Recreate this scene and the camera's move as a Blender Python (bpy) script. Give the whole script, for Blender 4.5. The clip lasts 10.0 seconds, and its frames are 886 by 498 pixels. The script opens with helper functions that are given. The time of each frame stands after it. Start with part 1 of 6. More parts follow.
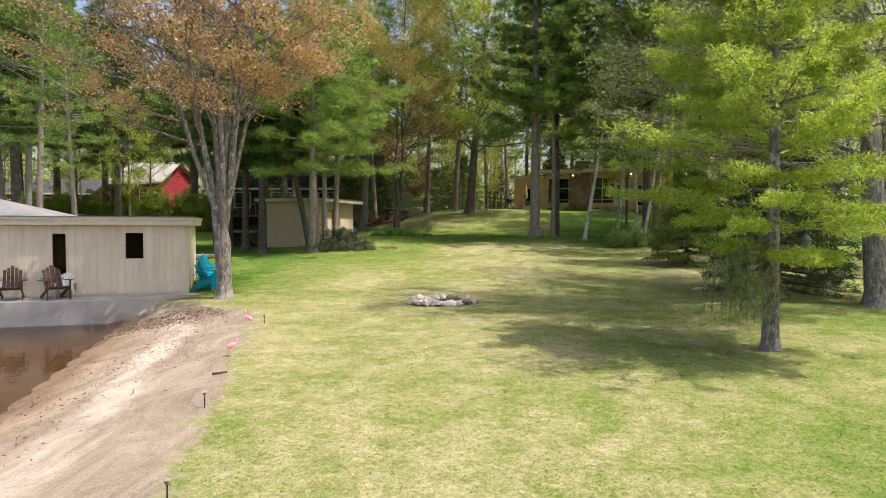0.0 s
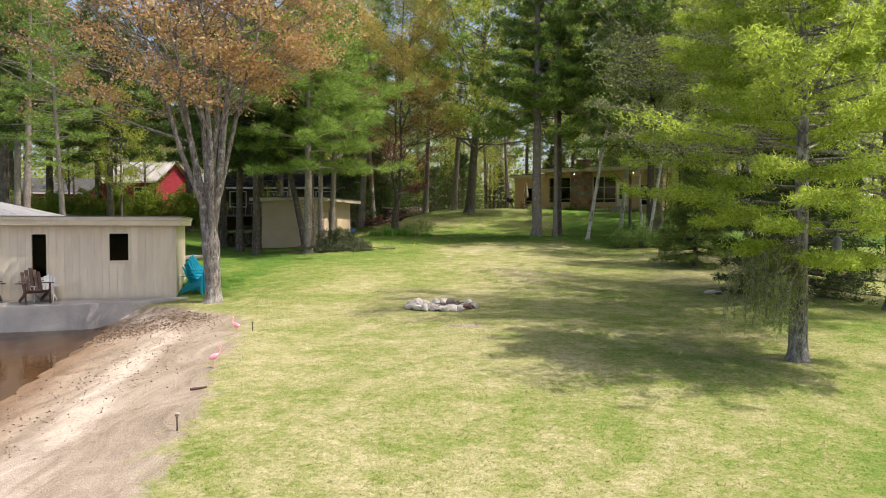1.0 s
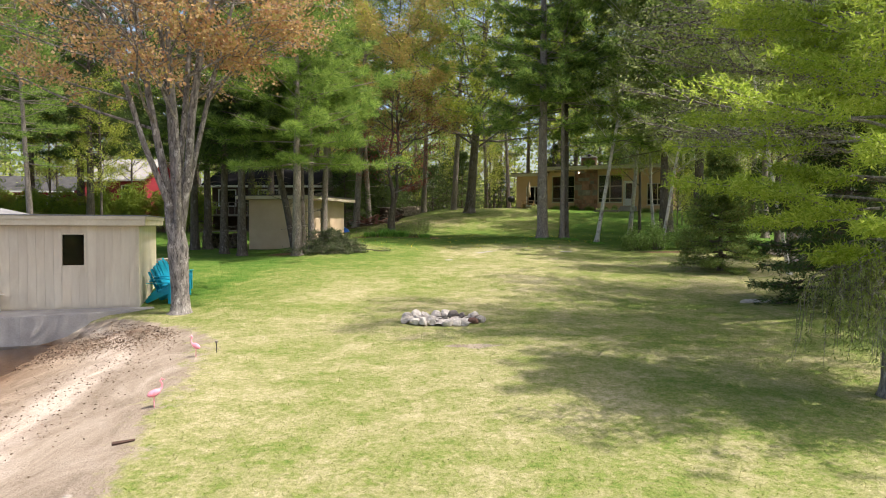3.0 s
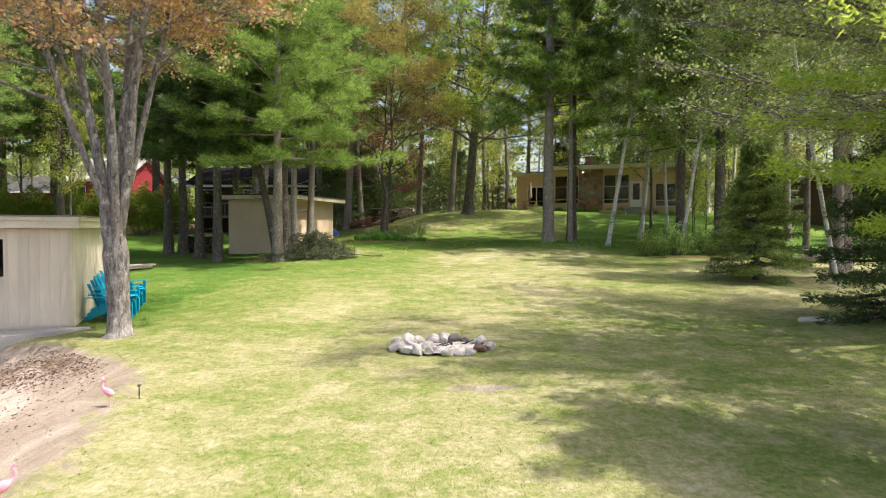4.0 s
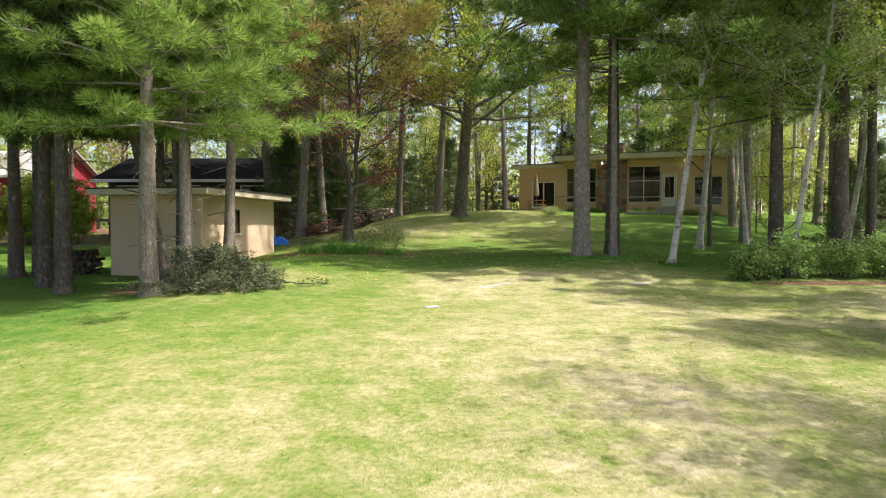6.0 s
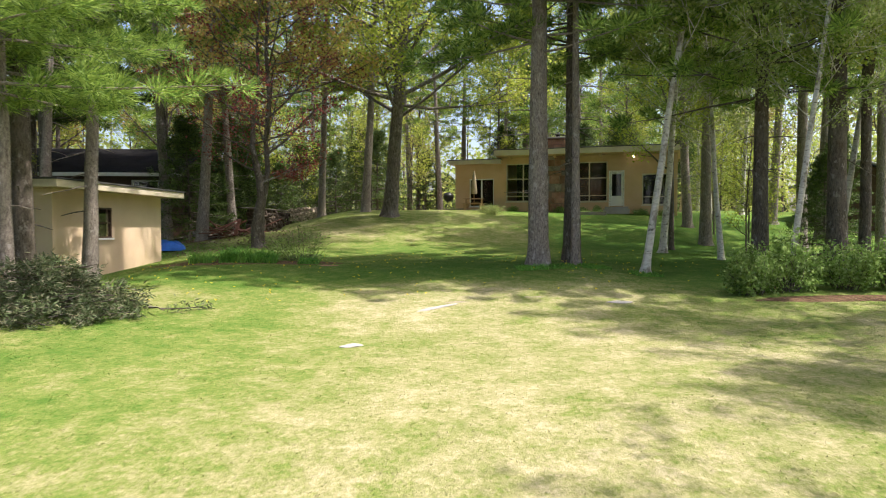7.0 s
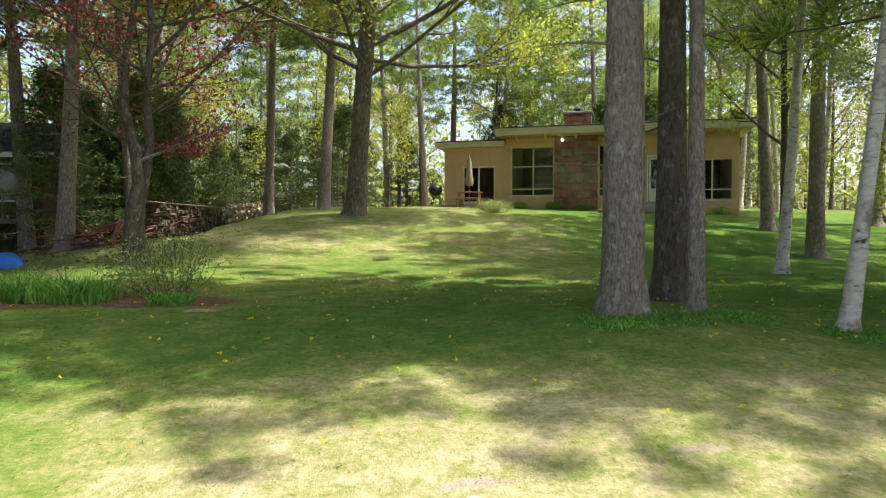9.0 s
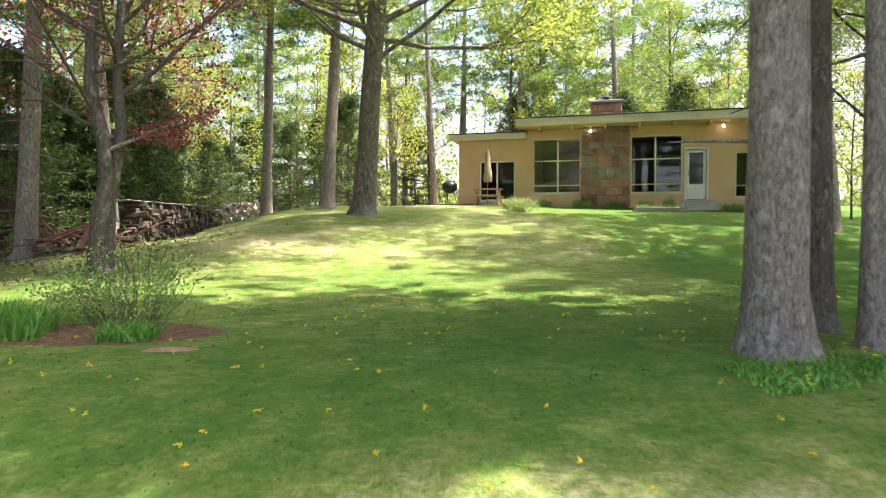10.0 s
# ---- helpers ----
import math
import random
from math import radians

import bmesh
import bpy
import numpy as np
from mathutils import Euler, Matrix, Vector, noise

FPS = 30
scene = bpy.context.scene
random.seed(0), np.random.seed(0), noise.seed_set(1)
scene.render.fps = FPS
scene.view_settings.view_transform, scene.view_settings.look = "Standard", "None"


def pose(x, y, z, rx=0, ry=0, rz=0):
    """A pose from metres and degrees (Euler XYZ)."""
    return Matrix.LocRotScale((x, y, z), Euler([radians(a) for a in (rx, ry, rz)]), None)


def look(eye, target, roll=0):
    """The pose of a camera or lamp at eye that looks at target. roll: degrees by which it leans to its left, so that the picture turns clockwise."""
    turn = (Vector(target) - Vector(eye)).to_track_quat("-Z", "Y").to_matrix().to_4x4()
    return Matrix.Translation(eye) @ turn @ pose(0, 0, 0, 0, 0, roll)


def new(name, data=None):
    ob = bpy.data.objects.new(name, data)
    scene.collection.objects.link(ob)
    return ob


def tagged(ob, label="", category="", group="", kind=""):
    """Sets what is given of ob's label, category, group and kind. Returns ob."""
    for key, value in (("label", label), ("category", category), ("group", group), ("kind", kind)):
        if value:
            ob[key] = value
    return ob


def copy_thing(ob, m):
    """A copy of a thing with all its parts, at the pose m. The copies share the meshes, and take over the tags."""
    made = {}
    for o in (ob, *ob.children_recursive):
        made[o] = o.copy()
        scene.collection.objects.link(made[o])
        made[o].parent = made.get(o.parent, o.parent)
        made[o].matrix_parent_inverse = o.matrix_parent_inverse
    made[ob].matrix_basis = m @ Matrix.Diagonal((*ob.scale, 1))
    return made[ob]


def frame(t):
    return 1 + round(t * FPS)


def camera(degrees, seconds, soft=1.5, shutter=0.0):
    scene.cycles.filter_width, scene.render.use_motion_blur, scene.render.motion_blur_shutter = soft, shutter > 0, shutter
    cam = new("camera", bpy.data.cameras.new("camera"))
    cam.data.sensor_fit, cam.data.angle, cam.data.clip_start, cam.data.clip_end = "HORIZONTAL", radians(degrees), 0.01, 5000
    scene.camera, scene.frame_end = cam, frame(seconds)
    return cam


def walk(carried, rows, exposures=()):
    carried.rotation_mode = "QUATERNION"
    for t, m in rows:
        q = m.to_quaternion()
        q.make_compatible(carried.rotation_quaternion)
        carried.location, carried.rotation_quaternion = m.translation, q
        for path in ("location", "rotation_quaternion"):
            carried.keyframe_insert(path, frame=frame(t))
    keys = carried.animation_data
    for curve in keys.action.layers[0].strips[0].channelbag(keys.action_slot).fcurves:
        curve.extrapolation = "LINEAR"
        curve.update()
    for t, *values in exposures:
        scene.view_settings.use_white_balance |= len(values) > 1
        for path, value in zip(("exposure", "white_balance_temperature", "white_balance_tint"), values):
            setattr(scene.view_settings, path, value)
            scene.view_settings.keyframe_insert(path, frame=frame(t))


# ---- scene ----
cam = camera(67.0, 10.0, soft=1.0, shutter=0.2)
METRES, EYE, TILT, LEAN, TURN = 35.0, 2.695, 0.0, 0.75, 0.0
ROWS = [
    (0.0, 0.00020, -0.00385, -0.00022, 0.183, -1.995, -0.929),
    (0.5, -0.00031, 0.00999, -0.00027, 0.127, -1.986, -0.902),
    (1.0, -0.00078, 0.02472, 0.00024, 0.092, -2.027, -0.909),
    (1.5, -0.00174, 0.03965, 0.00048, 0.040, -2.030, -0.951),
    (2.0, -0.00244, 0.05508, 0.00028, 0.000, -2.038, -0.948),
    (2.5, -0.00274, 0.07284, 0.00022, -0.025, -2.043, -0.959),
    (4.0, -0.00500, 0.18616, 0.00075, -0.442, -1.807, -1.040),
    (4.5, -0.00461, 0.25912, 0.00158, -0.685, -1.771, -0.967),
    (5.0, -0.00424, 0.33478, 0.00326, -0.909, -1.730, -0.911),
    (6.5, 0.00316, 0.57633, 0.00825, -3.114, -1.511, -0.695),
    (7.0, 0.00637, 0.63110, 0.00952, -7.573, -1.503, -0.726),
    (7.5, 0.01246, 0.69577, 0.01156, -8.769, -1.521, -0.638),
    (8.0, 0.02282, 0.77298, 0.01238, -8.832, -1.545, -0.789),
    (8.5, 0.03566, 0.85145, 0.01387, -8.828, -1.515, -0.711),
    (9.0, 0.04339, 0.91143, 0.01465, -8.840, -1.503, -0.749),
    (9.5, 0.03793, 0.94586, 0.01582, -8.896, -1.489, -0.597),
    (10.0, 0.03631, 0.99768, 0.01641, -8.928, -1.534, -0.569),
]
walk(cam, [(t, pose(0, 0, EYE, TILT, LEAN, TURN) @ pose(METRES * x, METRES * y, METRES * z, 90 + pitch, roll, yaw)) for t, x, y, z, yaw, pitch, roll in ROWS],
     exposures=[(0.0, 0.76, 6750, 11), (2.5, 0.8, 6700, 11), (4.5, 1.15, 6550, 12), (6.5, 1.2, 6500, 13), (8.0, 1.1, 6550, 12), (9.0, 1.4, 6550, 12), (9.5, 1.8, 6450, 12), (10.0, 2.25, 6300, 16)])

# ---- world, sun, exposure ----
SUN_TO = Vector((0.98, -0.2, 0.0)).normalized()
SUN_EL = radians(62.5)
sun_dir = Vector((SUN_TO.x * math.cos(SUN_EL), SUN_TO.y * math.cos(SUN_EL), math.sin(SUN_EL)))
world = bpy.data.worlds.new("sky")
scene.world = world
world.use_nodes = True
wn = world.node_tree.nodes
sky = wn.new("ShaderNodeTexSky")
sky.sky_type, sky.sun_disc = "NISHITA", False
sky.sun_elevation, sky.sun_rotation = SUN_EL, math.atan2(SUN_TO.x, SUN_TO.y)
sky.air_density, sky.dust_density, sky.ozone_density = 1.0, 4.0, 1.0
wn["Background"].inputs["Strength"].default_value = 0.14
world.node_tree.links.new(sky.outputs[0], wn["Background"].inputs["Color"])
sun = new("sun", bpy.data.lights.new("sun", "SUN"))
sun.data.energy, sun.data.angle, sun.data.color = 3.9, radians(0.6), (1.0, 0.94, 0.84)
sun.matrix_basis = look(sun_dir * 80, (0, 0, 0))


# ---- terrain ----
def S(v):
    v = np.clip(v, 0, 1)
    return v * v * (3 - 2 * v)


PROF_Y = [-60, -14, 0, 10, 13, 19, 24, 28.5, 33, 36, 41, 45, 50, 54, 58, 62, 66, 120, 400]
PROF_Z = [-.4, -.2, .02, .2, .28, .45, .75, 1.08, 1.24, 1.45, 1.9, 2.05, 2.35, 3.1, 3.8, 4.22, 4.3, 4.7, 5.5]
EDGE_Y = [-14, -8, -4, 0, 5.9, 8.6, 12.7, 16.7, 18.2, 19.5, 21]
EDGE_X = [90, 16, 4, -1.8, -2.6, -3.1, -4.0, -4.7, -5.6, -7.4, -9.5]
SHORE_Y = [-14, -8, -4, 0, 10, 18.9, 22]
SHORE_X = [80, 10, 0, -5.0, -6.73, -9.2, -10.2]
LAKE = -0.22


def land_z(x, y):
    z = np.interp(y, PROF_Y, PROF_Z)
    z = z - 0.62 * S((y - 30) / 12) * S((-x - 4) / 7) - 1.0 * S((y - 51) / 9) * S((1 - x) / 6)
    z = z - 0.2 * S((-x - 4) / 3) * np.exp(-((y - 23) / 4.5) ** 2)
    z = z + 0.05 * np.sin(x * .55 + y * .23) * np.sin(y * .31 - x * .2) * S((y - 4) / 10)
    z = z + 0.18 * np.exp(-((x - 6.2) ** 2 + (y - 40.6) ** 2) / 5.0)
    return z


def beach_mix(x, y):
    """0 on the lawn, 1 at the waterline, above 1 in the lake; and how far inside the lakeside stretch."""
    e, s = np.interp(y, EDGE_Y, EDGE_X), np.interp(y, SHORE_Y, SHORE_X)
    k = (e - x) / np.maximum(e - s, 0.4)
    side = S((20.55 + 0.30 * (x + 8) - y) / 0.5)
    return k, side


def ground_z(x, y):
    x, y = np.asarray(x, float), np.asarray(y, float)
    base = land_z(x, y)
    k, side = beach_mix(x, y)
    kk = np.clip(k, 0, 1)
    low = base + (LAKE - base) * kk ** 1.25
    low = np.where(k > 1, LAKE - 0.16 * np.minimum(k - 1, 6), low)
    return base * (1 - side) + low * side


def gz(x, y):
    return float(ground_z(x, y))


# ---- mesh helpers ----
class Geo:
    """Collects points and faces of one kind (3 or 4 corners) for one mesh."""

    def __init__(self):
        self.v, self.f, self.n = [], [], 0

    def add(self, v, f):
        v = np.asarray(v, float).reshape(-1, 3)
        self.f.append(np.asarray(f, int) + self.n)
        self.v.append(v)
        self.n += len(v)
        return self

    def mesh(self, name, mat, smooth=False):
        return mesh_from(name, np.concatenate(self.v), np.concatenate(self.f), mat, smooth)


def mesh_from(name, v, f, mat, smooth=False):
    me = bpy.data.meshes.new(name)
    n, k = f.shape
    me.vertices.add(len(v))
    me.vertices.foreach_set("co", np.ascontiguousarray(v, dtype=np.float32).ravel())
    me.loops.add(n * k)
    me.loops.foreach_set("vertex_index", np.ascontiguousarray(f, dtype=np.int32).ravel())
    me.polygons.add(n)
    me.polygons.foreach_set("loop_start", np.arange(0, n * k, k, dtype=np.int32))
    if smooth:
        me.polygons.foreach_set("use_smooth", np.ones(n, dtype=bool))
    me.update(calc_edges=True)
    if mat:
        me.materials.append(mat)
    return me


def thing(name, label, category, m=None, group="", kind=""):
    ob = new(name)
    ob.empty_display_size = 0.2
    if m is not None:
        ob.matrix_basis = m
    return tagged(ob, label, category, group, kind)


def part(name, bm, mat, parent=None, label="", m=None, smooth=False):
    """A bmesh, mesh or Geo as one mesh object under a thing or a part."""
    if isinstance(bm, Geo):
        me = bm.mesh(name, mat, smooth)
    elif isinstance(bm, bmesh.types.BMesh):
        me = bpy.data.meshes.new(name)
        bm.to_mesh(me)
        bm.free()
        if mat:
            me.materials.append(mat)
        if smooth:
            for p in me.polygons:
                p.use_smooth = True
    else:
        me = bm
    ob = new(name, me)
    if parent is not None:
        ob.parent = parent
    if m is not None:
        ob.matrix_basis = m
    return tagged(ob, label) if label else ob


def each(name, rows, mat, parent, label="", bevel=0.0):
    """Several boxes, each a part of its own."""
    return [part(name, boxes(r, bevel=bevel), mat, parent, label) for r in rows]


def box(bm, x0, y0, z0, x1, y1, z1, bevel=0.0, m=None):
    r = bmesh.ops.create_cube(bm, size=1.0)
    mm = Matrix.LocRotScale(((x0 + x1) / 2, (y0 + y1) / 2, (z0 + z1) / 2), None, (abs(x1 - x0), abs(y1 - y0), abs(z1 - z0)))
    bmesh.ops.transform(bm, matrix=mm, verts=r["verts"])
    vs = r["verts"]
    if bevel:
        es = list({e for v in vs for e in v.link_edges})
        g = bmesh.ops.bevel(bm, geom=es, offset=bevel, segments=1, affect="EDGES", profile=0.5)
        vs = list({v for f in g["faces"] for v in f.verts} | {v for v in vs if v.is_valid})
    if m is not None:
        bmesh.ops.transform(bm, matrix=m, verts=vs)
    return bm


def boxes(*rows, bevel=0.0):
    bm = bmesh.new()
    for r in rows:
        box(bm, *r, bevel=bevel)
    return bm


def plank(a, b, w, t, bevel=0.004, up=(0, 0, 1)):
    """A board from a to b, w wide and t thick."""
    a, b = Vector(a), Vector(b)
    d = b - a
    zx = d.normalized()
    side = zx.cross(Vector(up))
    if side.length < 1e-4:
        side = zx.cross(Vector((1, 0, 0)))
    side.normalize()
    nor = side.cross(zx)
    m = Matrix((zx, side, nor)).transposed().to_4x4()
    m.translation = (a + b) / 2
    bm = bmesh.new()
    L = d.length / 2
    box(bm, -L, -w / 2, -t / 2, L, w / 2, t / 2, bevel, m)
    return bm


def merge(*bms):
    out = bmesh.new()
    for b in bms:
        me = bpy.data.meshes.new("tmp")
        b.to_mesh(me)
        b.free()
        out.from_mesh(me)
        bpy.data.meshes.remove(me)
    return out


def tube(pts, rad, sides=8, flare=None):
    """A tapered tube through the points."""
    pts = np.asarray(pts, float)
    rad = np.asarray(rad, float)
    d = np.gradient(pts, axis=0)
    d /= np.linalg.norm(d, axis=1)[:, None] + 1e-9
    ref = np.array([1.0, 0, 0]) if abs(d[0][0]) < 0.8 else np.array([0, 1.0, 0])
    a = np.cross(d, ref)
    a /= np.linalg.norm(a, axis=1)[:, None] + 1e-9
    b = np.cross(d, a)
    th = np.linspace(0, 2 * np.pi, sides, endpoint=False)
    r = rad[:, None] * np.ones(sides)[None]
    if flare is not None:
        r = r * flare
    v = pts[:, None] + r[..., None] * (a[:, None] * np.cos(th)[None, :, None] + b[:, None] * np.sin(th)[None, :, None])
    n = len(pts)
    i = np.arange((n - 1) * sides)
    row, c = i // sides, i % sides
    c2 = (c + 1) % sides
    f = np.stack([row * sides + c, row * sides + c2, (row + 1) * sides + c2, (row + 1) * sides + c], 1)
    return v.reshape(-1, 3), f


def rod(bm, a, b, r, sides=8, r2=None):
    """A closed round bar between two points."""
    a, b = Vector(a), Vector(b)
    d = b - a
    q = d.to_track_quat("Z", "Y").to_matrix().to_4x4()
    q.translation = (a + b) / 2
    bmesh.ops.create_cone(bm, cap_ends=True, segments=sides, radius1=r, radius2=r if r2 is None else r2, depth=d.length, matrix=q)
    return bm


# ---- materials ----
def nodes_of(name):
    m = bpy.data.materials.new(name)
    m.use_nodes = True
    nt = m.node_tree
    return m, nt, nt.nodes["Principled BSDF"]


def noise_node(nt, scale, detail=4.0, vec=None, rough=0.6, dist=0.0):
    n = nt.nodes.new("ShaderNodeTexNoise")
    n.inputs["Scale"].default_value, n.inputs["Detail"].default_value = scale, detail
    n.inputs["Roughness"].default_value, n.inputs["Distortion"].default_value = rough, dist
    if vec is not None:
        nt.links.new(vec, n.inputs["Vector"])
    return n.outputs["Fac"]


def ramp(nt, fac, stops, mode="LINEAR"):
    r = nt.nodes.new("ShaderNodeValToRGB")
    r.color_ramp.interpolation = mode
    e = r.color_ramp.elements
    while len(e) < len(stops):
        e.new(0.5)
    for k, (p, c) in zip(e, stops):
        k.position = p
        k.color = (*c, 1) if len(c) == 3 else c
    nt.links.new(fac, r.inputs[0])
    return r.outputs[0]


def mixc(nt, fac, a, b, mode="MIX"):
    n = nt.nodes.new("ShaderNodeMix")
    n.data_type, n.blend_type = "RGBA", mode
    for sock, v in ((n.inputs[0], fac), (n.inputs[6], a), (n.inputs[7], b)):
        if isinstance(v, bpy.types.NodeSocket):
            nt.links.new(v, sock)
        elif isinstance(v, (int, float)):
            sock.default_value = v
        else:
            sock.default_value = (*v, 1)
    return n.outputs[2]


def mathn(nt, op, a, b=0.0, clamp=False):
    n = nt.nodes.new("ShaderNodeMath")
    n.operation, n.use_clamp = op, clamp
    for s, v in ((n.inputs[0], a), (n.inputs[1], b)):
        if isinstance(v, bpy.types.NodeSocket):
            nt.links.new(v, s)
        else:
            s.default_value = v
    return n.outputs[0]


def bumped(nt, bsdf, height, strength=0.3, dist=0.02):
    b = nt.nodes.new("ShaderNodeBump")
    b.inputs["Strength"].default_value, b.inputs["Distance"].default_value = strength, dist
    nt.links.new(height, b.inputs["Height"])
    nt.links.new(b.outputs[0], bsdf.inputs["Normal"])


def coords(nt, which="Object", scale=(1, 1, 1)):
    t = nt.nodes.new("ShaderNodeTexCoord")
    m = nt.nodes.new("ShaderNodeMapping")
    m.inputs["Scale"].default_value = scale
    nt.links.new(t.outputs[which], m.inputs["Vector"])
    return m.outputs[0]


def world_pos(nt, scale=(1, 1, 1), turn=0.0):
    g = nt.nodes.new("ShaderNodeNewGeometry")
    m = nt.nodes.new("ShaderNodeMapping")
    m.inputs["Scale"].default_value, m.inputs["Rotation"].default_value = scale, (0, 0, turn)
    nt.links.new(g.outputs["Position"], m.inputs["Vector"])
    return m.outputs[0]


def surface(name, c1, c2, rough=0.75, scale=2.0, fine=40.0, bump=0.25, stretch=(1, 1, 1), vary=0.15, metal=0.0, spec=0.35):
    """A worn surface: two colours mixed at two scales, a random shade for each object, and fine relief."""
    m, nt, b = nodes_of(name)
    vec = coords(nt, "Object", stretch)
    big, small = noise_node(nt, scale, 5, vec, 0.65, 0.3), noise_node(nt, fine, 4, vec)
    f = mathn(nt, "ADD", mathn(nt, "MULTIPLY", big, 0.65), mathn(nt, "MULTIPLY", small, 0.35))
    col = ramp(nt, f, [(0.36, c1), (0.64, c2)])
    oi = nt.nodes.new("ShaderNodeObjectInfo")
    v = mathn(nt, "ADD", mathn(nt, "MULTIPLY", oi.outputs["Random"], 2 * vary), 1 - vary)
    hsv = nt.nodes.new("ShaderNodeHueSaturation")
    nt.links.new(v, hsv.inputs["Value"])
    nt.links.new(col, hsv.inputs["Color"])
    nt.links.new(hsv.outputs[0], b.inputs["Base Color"])
    b.inputs["Roughness"].default_value, b.inputs["Metallic"].default_value = rough, metal
    b.inputs["Specular IOR Level"].default_value = spec
    bumped(nt, b, f, bump, 0.01)
    return m


def leafy(name, colours, lit=0.4, rough=0.55):
    """Leaves: each leaf takes its own colour; light shines through."""
    m, nt, b = nodes_of(name)
    g = nt.nodes.new("ShaderNodeNewGeometry")
    n = len(colours)
    col = ramp(nt, g.outputs["Random Per Island"], [((i + 0.5) / n, c) for i, c in enumerate(colours)])
    oi = nt.nodes.new("ShaderNodeObjectInfo")
    v = mathn(nt, "ADD", mathn(nt, "MULTIPLY", oi.outputs["Random"], 0.3), 0.85)
    patch = noise_node(nt, 0.7, 3, coords(nt, "Object"))
    v = mathn(nt, "MULTIPLY", v, mathn(nt, "ADD", mathn(nt, "MULTIPLY", patch, 0.7), 0.65))
    hsv = nt.nodes.new("ShaderNodeHueSaturation")
    nt.links.new(v, hsv.inputs["Value"])
    nt.links.new(col, hsv.inputs["Color"])
    nt.links.new(hsv.outputs[0], b.inputs["Base Color"])
    b.inputs["Roughness"].default_value, b.inputs["Specular IOR Level"].default_value = rough, 0.25
    t = nt.nodes.new("ShaderNodeBsdfTranslucent")
    nt.links.new(hsv.outputs[0], t.inputs["Color"])
    mx = nt.nodes.new("ShaderNodeMixShader")
    mx.inputs[0].default_value = lit
    nt.links.new(b.outputs[0], mx.inputs[1])
    nt.links.new(t.outputs[0], mx.inputs[2])
    nt.links.new(mx.outputs[0], nt.nodes["Material Output"].inputs["Surface"])
    return m


def bark(name, c1, c2, stretch=(6, 6, 1.2), bump=0.8, scale=2.2, lichens=0.55):
    m, nt, b = nodes_of(name)
    vec = coords(nt, "Object", stretch)
    ridge, fine = noise_node(nt, scale, 6, vec, 0.7, 0.6), noise_node(nt, 9, 4, vec)
    f = mathn(nt, "ADD", mathn(nt, "MULTIPLY", ridge, 0.7), mathn(nt, "MULTIPLY", fine, 0.3))
    col = ramp(nt, f, [(0.38, c1), (0.62, c2)])
    moss = noise_node(nt, 0.9, 3, coords(nt, "Object"))
    col = mixc(nt, ramp(nt, moss, [(0.5, (0, 0, 0)), (0.7, (0.45, 0.45, 0.45))]), col, tuple(0.5 * a + 0.1 for a in c2))
    lichen = noise_node(nt, 7, 5, coords(nt, "Object", (1, 1, 0.6)), 0.7)
    col = mixc(nt, ramp(nt, lichen, [(0.57, (0, 0, 0)), (0.65, (lichens, lichens, lichens))]), col, tuple(0.85 * a + 0.2 for a in c2))
    nt.links.new(col, b.inputs["Base Color"])
    b.inputs["Roughness"].default_value, b.inputs["Specular IOR Level"].default_value = 0.9, 0.15
    bumped(nt, b, f, bump, 0.04)
    return m


def birch_bark(name):
    m, nt, b = nodes_of(name)
    vec = coords(nt, "Object", (2.2, 2.2, 6))
    f = noise_node(nt, 2.0, 5, vec, 0.75, 0.6)
    big = noise_node(nt, 1.1, 4, coords(nt, "Object", (2, 2, 1.5)), 0.7)
    marks = ramp(nt, f, [(0.34, (0.04, 0.034, 0.028)), (0.42, (0.46, 0.43, 0.38)), (0.7, (0.68, 0.65, 0.6))])
    col = mixc(nt, ramp(nt, big, [(0.5, (0, 0, 0)), (0.62, (0.85, 0.85, 0.85))]), marks, (0.16, 0.13, 0.1))
    nt.links.new(col, b.inputs["Base Color"])
    b.inputs["Roughness"].default_value = 0.75
    bumped(nt, b, f, 0.4, 0.02)
    return m


def glassy(name, tint=(0.02, 0.022, 0.025)):
    """A window pane: clear glass that mirrors the daylight."""
    m, nt, b = nodes_of(name)
    b.inputs["Base Color"].default_value = (1, 1, 1, 1)
    b.inputs["Roughness"].default_value = 0.02
    b.inputs["Transmission Weight"].default_value = 1.0
    b.inputs["IOR"].default_value = 1.5
    return m


